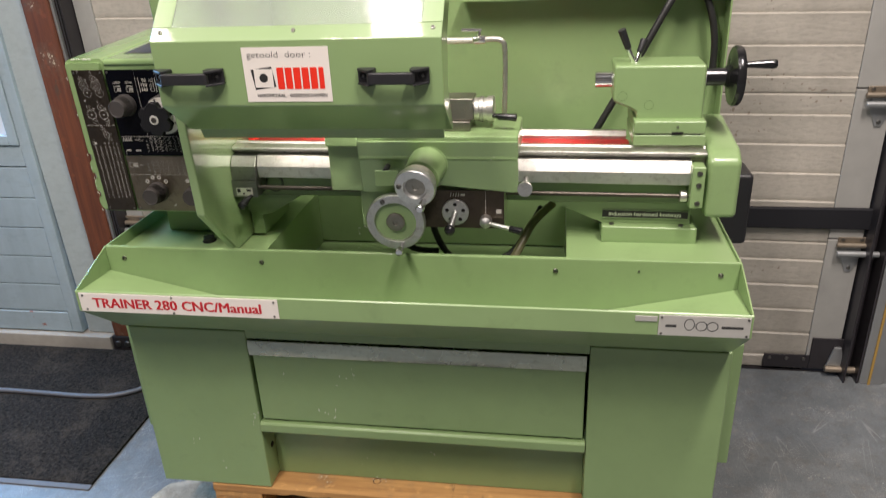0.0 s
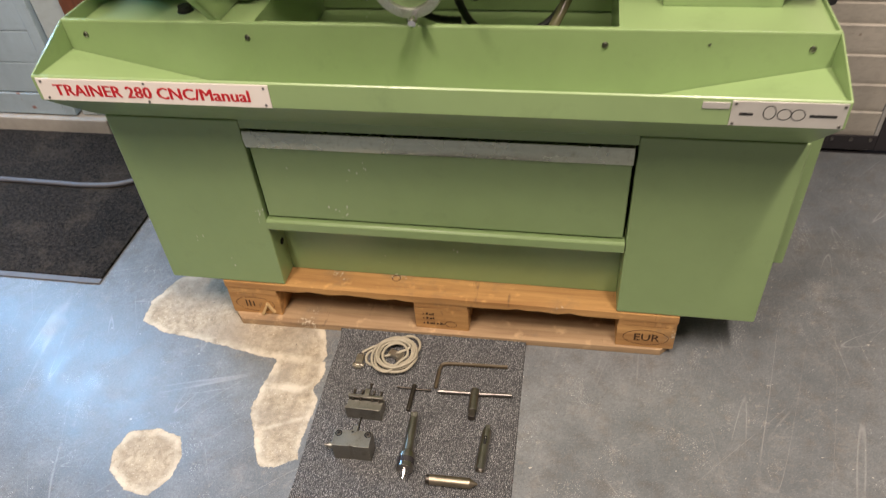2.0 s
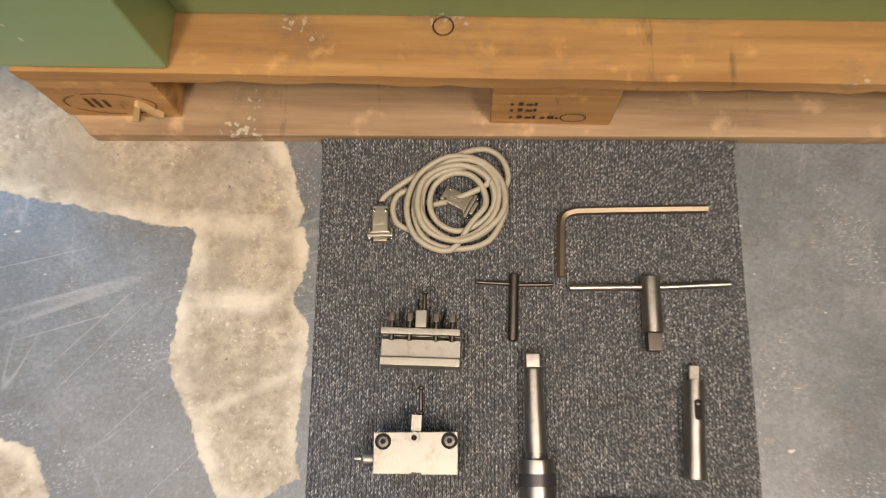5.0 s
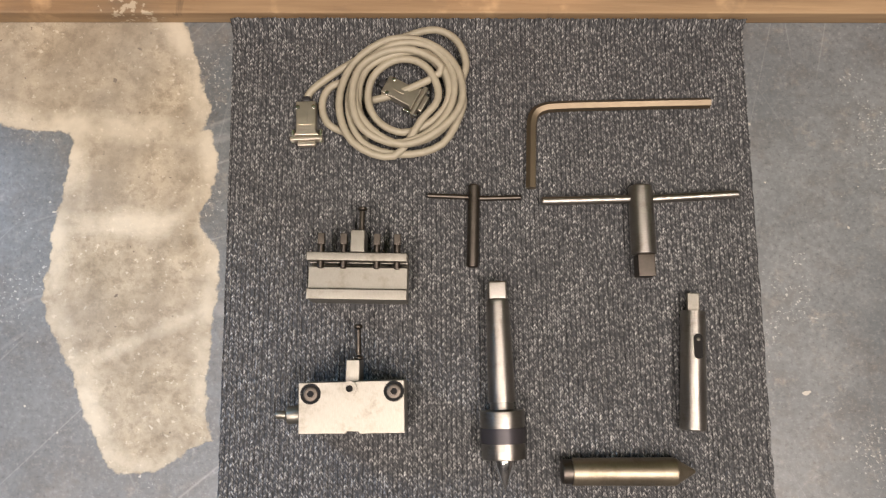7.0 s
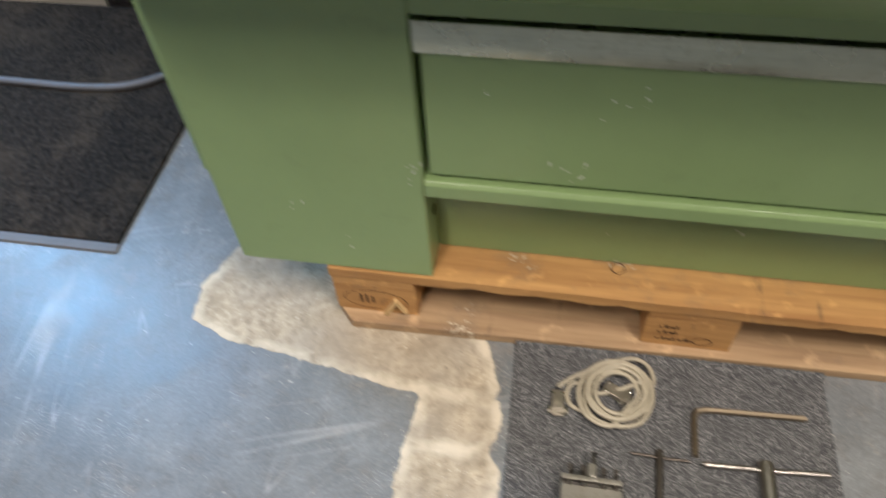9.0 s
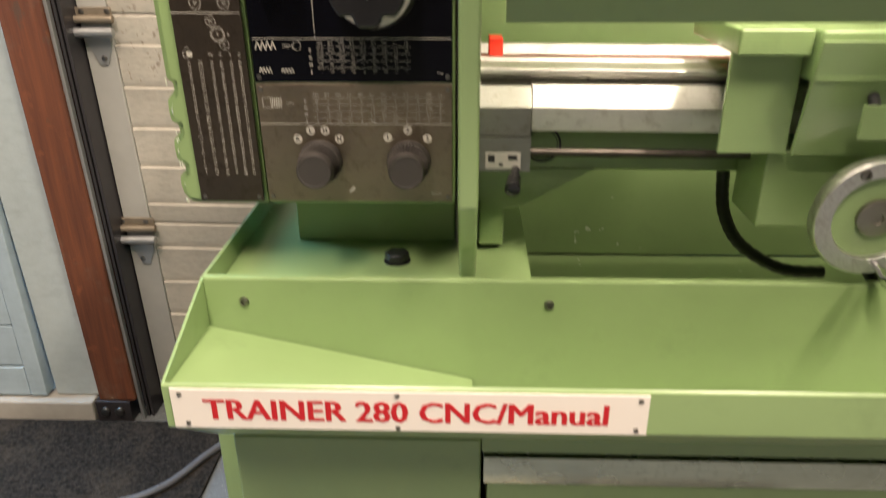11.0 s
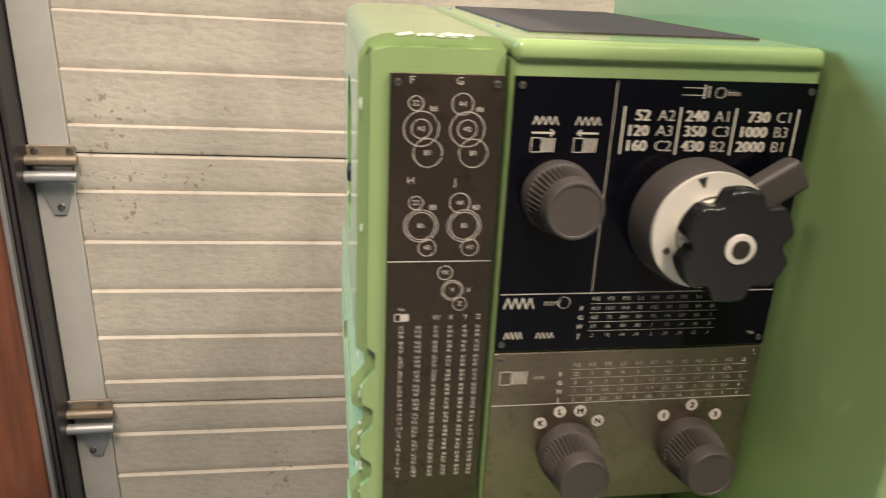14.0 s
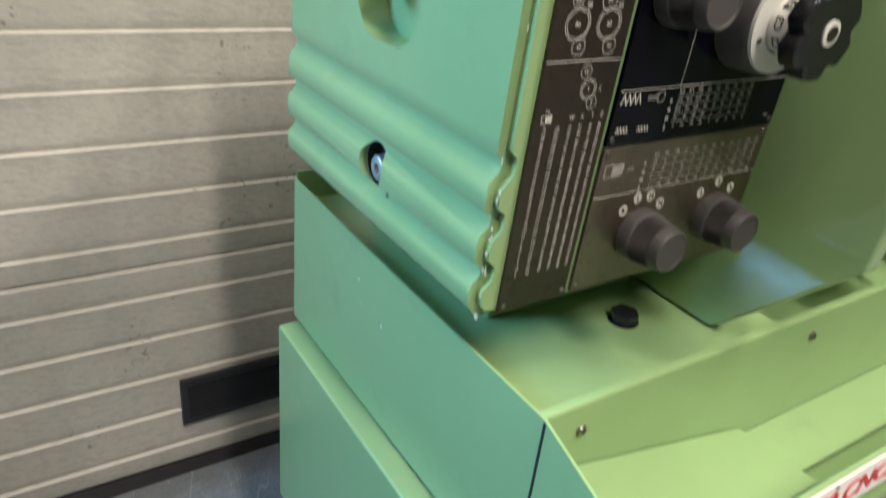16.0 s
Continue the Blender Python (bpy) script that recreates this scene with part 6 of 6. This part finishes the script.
# cross-slide barrel and its hand wheel
bar = part("cross_slide_barrel", turned([(0, 0), (0.0455, 0), (0.0455, 0.006), (0.0425, 0.008), (0.0405, 0.075), (0, 0.075)], aim((0.673, 0.03, 1.105), (0.665, -0.08, 1.086)), 44), green, car)
bm_dir = aim((0.665, -0.05, 1.0915), (0.661, -0.09, 1.082))
part("dial_ring", turned([(0, 0), (0.039, 0), (0.039, 0.012), (0.0375, 0.013), (0.0375, 0.02), (0, 0.02)], bm_dir, 44), steel, bar, "engraved steel dial ring")
wheel1 = part("cross_wheel", turned([(0.022, 0.0205), (0.043, 0.0205), (0.0455, 0.023), (0.0455, 0.033), (0.043, 0.036), (0.026, 0.036), (0.024, 0.03), (0.022, 0.03)], bm_dir, 44), alu, bar, "cast aluminium cross-feed wheel")
part("hub", turned([(0, 0.0205), (0.0235, 0.0205), (0.0235, 0.0285), (0.007, 0.029), (0.006, 0.027), (0, 0.027)], bm_dir, 32), steel_light, wheel1)
part("crank_handle", turned([(0, 0.034), (0.0065, 0.034), (0.0065, 0.045), (0.0095, 0.06), (0.01, 0.066), (0.007, 0.07), (0, 0.07)], bm_dir @ Matrix.Translation((-0.0, 0.0, 0)) @ Matrix.Translation((0.017, -0.029, 0)), 20), chrome, wheel1)
inst("bolt", screw_me, bm_dir @ Matrix.Translation((-0.034, 0.004, 0.036)), wheel1)

# carriage hand wheel
wm2 = Matrix.Translation((0.598, 0.02, 0.978)) @ Matrix.Rotation(radians(4), 4, "X") @ FACE
wheel2 = part("hand_wheel", turned([(0.0475, 0.018), (0.066, 0.016), (0.0685, 0.02), (0.0685, 0.03), (0.066, 0.0335), (0.049, 0.0335), (0.0475, 0.031), (0.0475, 0.018)], wm2, 56), alu, apron, "aluminium hand wheel rim")
part("web", turned([(0, 0.017), (0.0477, 0.017), (0.0477, 0.0265), (0.028, 0.0265), (0, 0.0265)], wm2, 48), green, wheel2, "green wheel web")
part("hub", turned([(0, 0.0266), (0.0215, 0.0266), (0.0215, 0.0315), (0.018, 0.0335), (0.0065, 0.0335), (0.0055, 0.031), (0, 0.031)], wm2, 32), steel_light, wheel2, "steel hub disc")
part("axle", rod((0.598, 0.02, 0.978), (0.598, 0.06, 0.978), 0.022), green, wheel2)
hm = wm2 @ Matrix.Translation((0.012, -0.056, 0.033))
part("crank_handle", turned([(0, 0), (0.005, 0), (0.005, 0.012), (0.0085, 0.026), (0.0105, 0.034), (0.0075, 0.041), (0, 0.042)], hm, 20), chrome, wheel2, "polished crank handle")
inst("bolt", screw_me, wm2 @ Matrix.Translation((-0.026, 0.051, 0.0335)), wheel2)

# top slide on the carriage
slide = part("top_slide", join(bx(0.62, 0.766, 0.06, 0.18, 1.1685, 1.19, 0.002), bx(0.66, 0.772, 0.072, 0.14, 1.1905, 1.238, 0.002)), steel_light, car, "bare steel top slide")
part("slide_dial", turned([(0, 0), (0.026, 0), (0.026, 0.01), (0.0285, 0.012), (0.0285, 0.02), (0.026, 0.021), (0.026, 0.028), (0.0295, 0.029), (0.0295, 0.042), (0.027, 0.044), (0, 0.044)], aim((0.7725, 0.105, 1.208), (0.9, 0.105, 1.208)), 40), steel, slide, "graduated steel dial")
part("dial_marks", join(*[move(bx(0.0125, 0.0195, -0.0006, 0.0006, 0.0283, 0.0289), Matrix.Translation((0.7725, 0.105, 1.208)) @ Matrix.Rotation(2 * math.pi * k / 36, 4, "X")) for k in range(36)]), black_print, slide)
part("crank_grip", join(rod((0.81, 0.085, 1.2), (0.826, 0.076, 1.198), 0.0055, n=14), rod((0.826, 0.076, 1.198), (0.868, 0.07, 1.197), 0.0075, 0.0085, 18)), black_gloss, slide)

# coolant pipe with its tap
pipe = part("coolant_pipe", tube([(0.772, 0.19, 1.346), (0.81, 0.19, 1.348), (0.828, 0.19, 1.343), (0.834, 0.19, 1.322), (0.834, 0.19, 1.25), (0.832, 0.19, 1.17)], 0.006, 12, 6), steel, car, "bent steel coolant pipe")
part("tap", join(rod((0.762, 0.19, 1.346), (0.79, 0.19, 1.347), 0.0095, n=16), rod((0.775, 0.19, 1.35), (0.775, 0.19, 1.368), 0.005, n=12), rod((0.782, 0.19, 1.368), (0.735, 0.185, 1.37), 0.0035, n=10)), chrome, pipe)
part("spring_hose", tube([(0.69 + 0.0035 * i, 0.19, 1.346) for i in range(21)], 0.0065, 10, 1, 0.18), steel, pipe, "ribbed metal hose")

# tailstock
ts = part("tailstock", join(prism([(1.079, 1.209), (1.079, 1.289), (1.278, 1.289), (1.278, 1.16), (1.134, 1.16), (1.132, 1.184), (1.116, 1.193)], "y", 0.165, 0.275, 0.007, 3),
                            bx(1.127, 1.284, 0.14, 0.32, 1.1405, 1.17, 0.004), bx(1.127, 1.286, 0.141, 0.32, 1.1135, 1.138, 0.003)), green, lathe, "green tailstock casting")
part("base_gap", bx(1.132, 1.275, 0.145, 0.3, 1.138, 1.1405), void, ts)
part("quill", turned([(0, 0), (0.0165, 0), (0.0175, 0.001), (0.0175, 0.045), (0, 0.045)], aim((1.04, 0.22, 1.248), (1.2, 0.22, 1.248)), 32), chrome, ts, "polished steel quill")
part("casting_ring", join(ring_bm(1.1, 1.221, 0.0105, 0.1642, 0.0006), ring_bm(1.159, 1.201, 0.0105, 0.1642, 0.0006)), plain("dark_green_line", (0.08, 0.15, 0.04), 0.5), ts)
part("nib", bx(1.21, 1.235, 0.138, 0.14, 1.142, 1.146), void, ts)
inst("bolt", screw_small, Matrix.Translation((1.222, 0.1395, 1.157)) @ FACE, ts)
part("quill_collar", turned([(0, 0), (0.023, 0), (0.024, 0.002), (0.024, 0.011), (0, 0.011)], aim((1.273, 0.22, 1.252), (1.4, 0.22, 1.252)), 36), steel, ts)
part("quill_sleeve", turned([(0, 0), (0.02, 0), (0.02, 0.042), (0, 0.042)], aim((1.2845, 0.22, 1.252), (1.4, 0.22, 1.252)), 36), black_gloss, ts)
tw = part("tail_wheel", turned([(0, 0.0), (0.022, 0.0), (0.03, 0.01), (0.055, 0.014), (0.064, 0.014), (0.067, 0.018), (0.067, 0.028), (0.064, 0.032), (0.056, 0.032), (0.05, 0.026), (0, 0.026)], aim((1.327, 0.22, 1.253), (1.5, 0.22, 1.253)), 48), black_gloss, ts, "glossy black hand wheel")
part("wheel_handle", turned([(0, 0), (0.0075, 0), (0.007, 0.012), (0.0105, 0.06), (0.009, 0.068), (0, 0.07)], aim((1.358, 0.19, 1.283), (1.5, 0.19, 1.286)), 20), black_gloss, tw)
for dx, tip in ((1.125, (1.092, 0.2, 1.362)), (1.128, (1.147, 0.235, 1.335))):
    base = Vector((dx, 0.215, 1.284))
    knee = base.lerp(Vector(tip), 0.45)
    lv = part("clamp_lever", rod(base, knee, 0.0055, n=12), chrome, ts)
    part("grip", rod(knee, tip, 0.0075, 0.009, 16), black_plastic, lv)

# hoses and the lamp flex behind
part("hose", tube([(1.24, 0.44, 1.42), (1.215, 0.425, 1.38), (1.16, 0.41, 1.275), (1.11, 0.4, 1.18), (1.06, 0.4, 1.085), (1.02, 0.41, 1.0)], 0.009, 10, 6), hose_black, lathe, "black flexible hose")
part("hose", tube([(1.29, 0.47, 1.44), (1.322, 0.46, 1.38), (1.342, 0.46, 1.3), (1.345, 0.46, 1.2)], 0.009, 10, 6), hose_black, lathe, "black flexible hose")
part("hose", tube([(0.655, 0.13, 0.95), (0.665, 0.13, 0.89), (0.7, 0.13, 0.83), (0.77, 0.15, 0.8), (0.84, 0.2, 0.805), (0.88, 0.25, 0.84), (0.92, 0.3, 0.9)], 0.008, 10, 8, 0.1), hose_black, lathe, "black ribbed hose")
part("hose", tube([(0.84, 0.16, 0.78), (0.87, 0.2, 0.83), (0.9, 0.25, 0.875), (0.95, 0.3, 0.91)], 0.011, 10, 8), hose_clear, lathe, "yellowed clear hose")
part("hose", tube([(0.5, 0.19, 1.0), (0.5, 0.19, 0.95), (0.51, 0.19, 0.9), (0.54, 0.19, 0.855), (0.6, 0.19, 0.82), (0.66, 0.19, 0.815)], 0.008, 10, 8, 0.14), hose_black, lathe, "black ribbed hose")
jb = part("junction_box", bx(1.385, 1.47, 0.4, 0.52, 0.76, 0.96, 0.012, 3), black_plastic, lathe, "black plastic junction box")
part("gland", join(rod((1.425, 0.46, 0.745), (1.425, 0.46, 0.7605), 0.014, n=16), bx(1.36, 1.3855, 0.43, 0.49, 0.84, 0.9)), black_plastic, jb)
loop = part("plug_lead", tube([(0.125, 0.52, 1.5), (0.125, 0.52, 1.44), (0.115, 0.52, 1.42), (0.1, 0.52, 1.415), (0.088, 0.52, 1.425), (0.088, 0.52, 1.46), (0.1, 0.52, 1.5)], 0.008, 10, 6), cable_grey, lathe, "grey looped lead with a white gland")
part("gland", join(rod((0.125, 0.52, 1.436), (0.125, 0.52, 1.462), 0.013, n=14), rod((0.15, 0.51, 1.45), (0.15, 0.51, 1.5), 0.007, n=12)), white_print, loop)
part("lead_bracket", bx(0.09, 0.149, 0.5, 0.54, 1.5, 1.52), green, lathe)
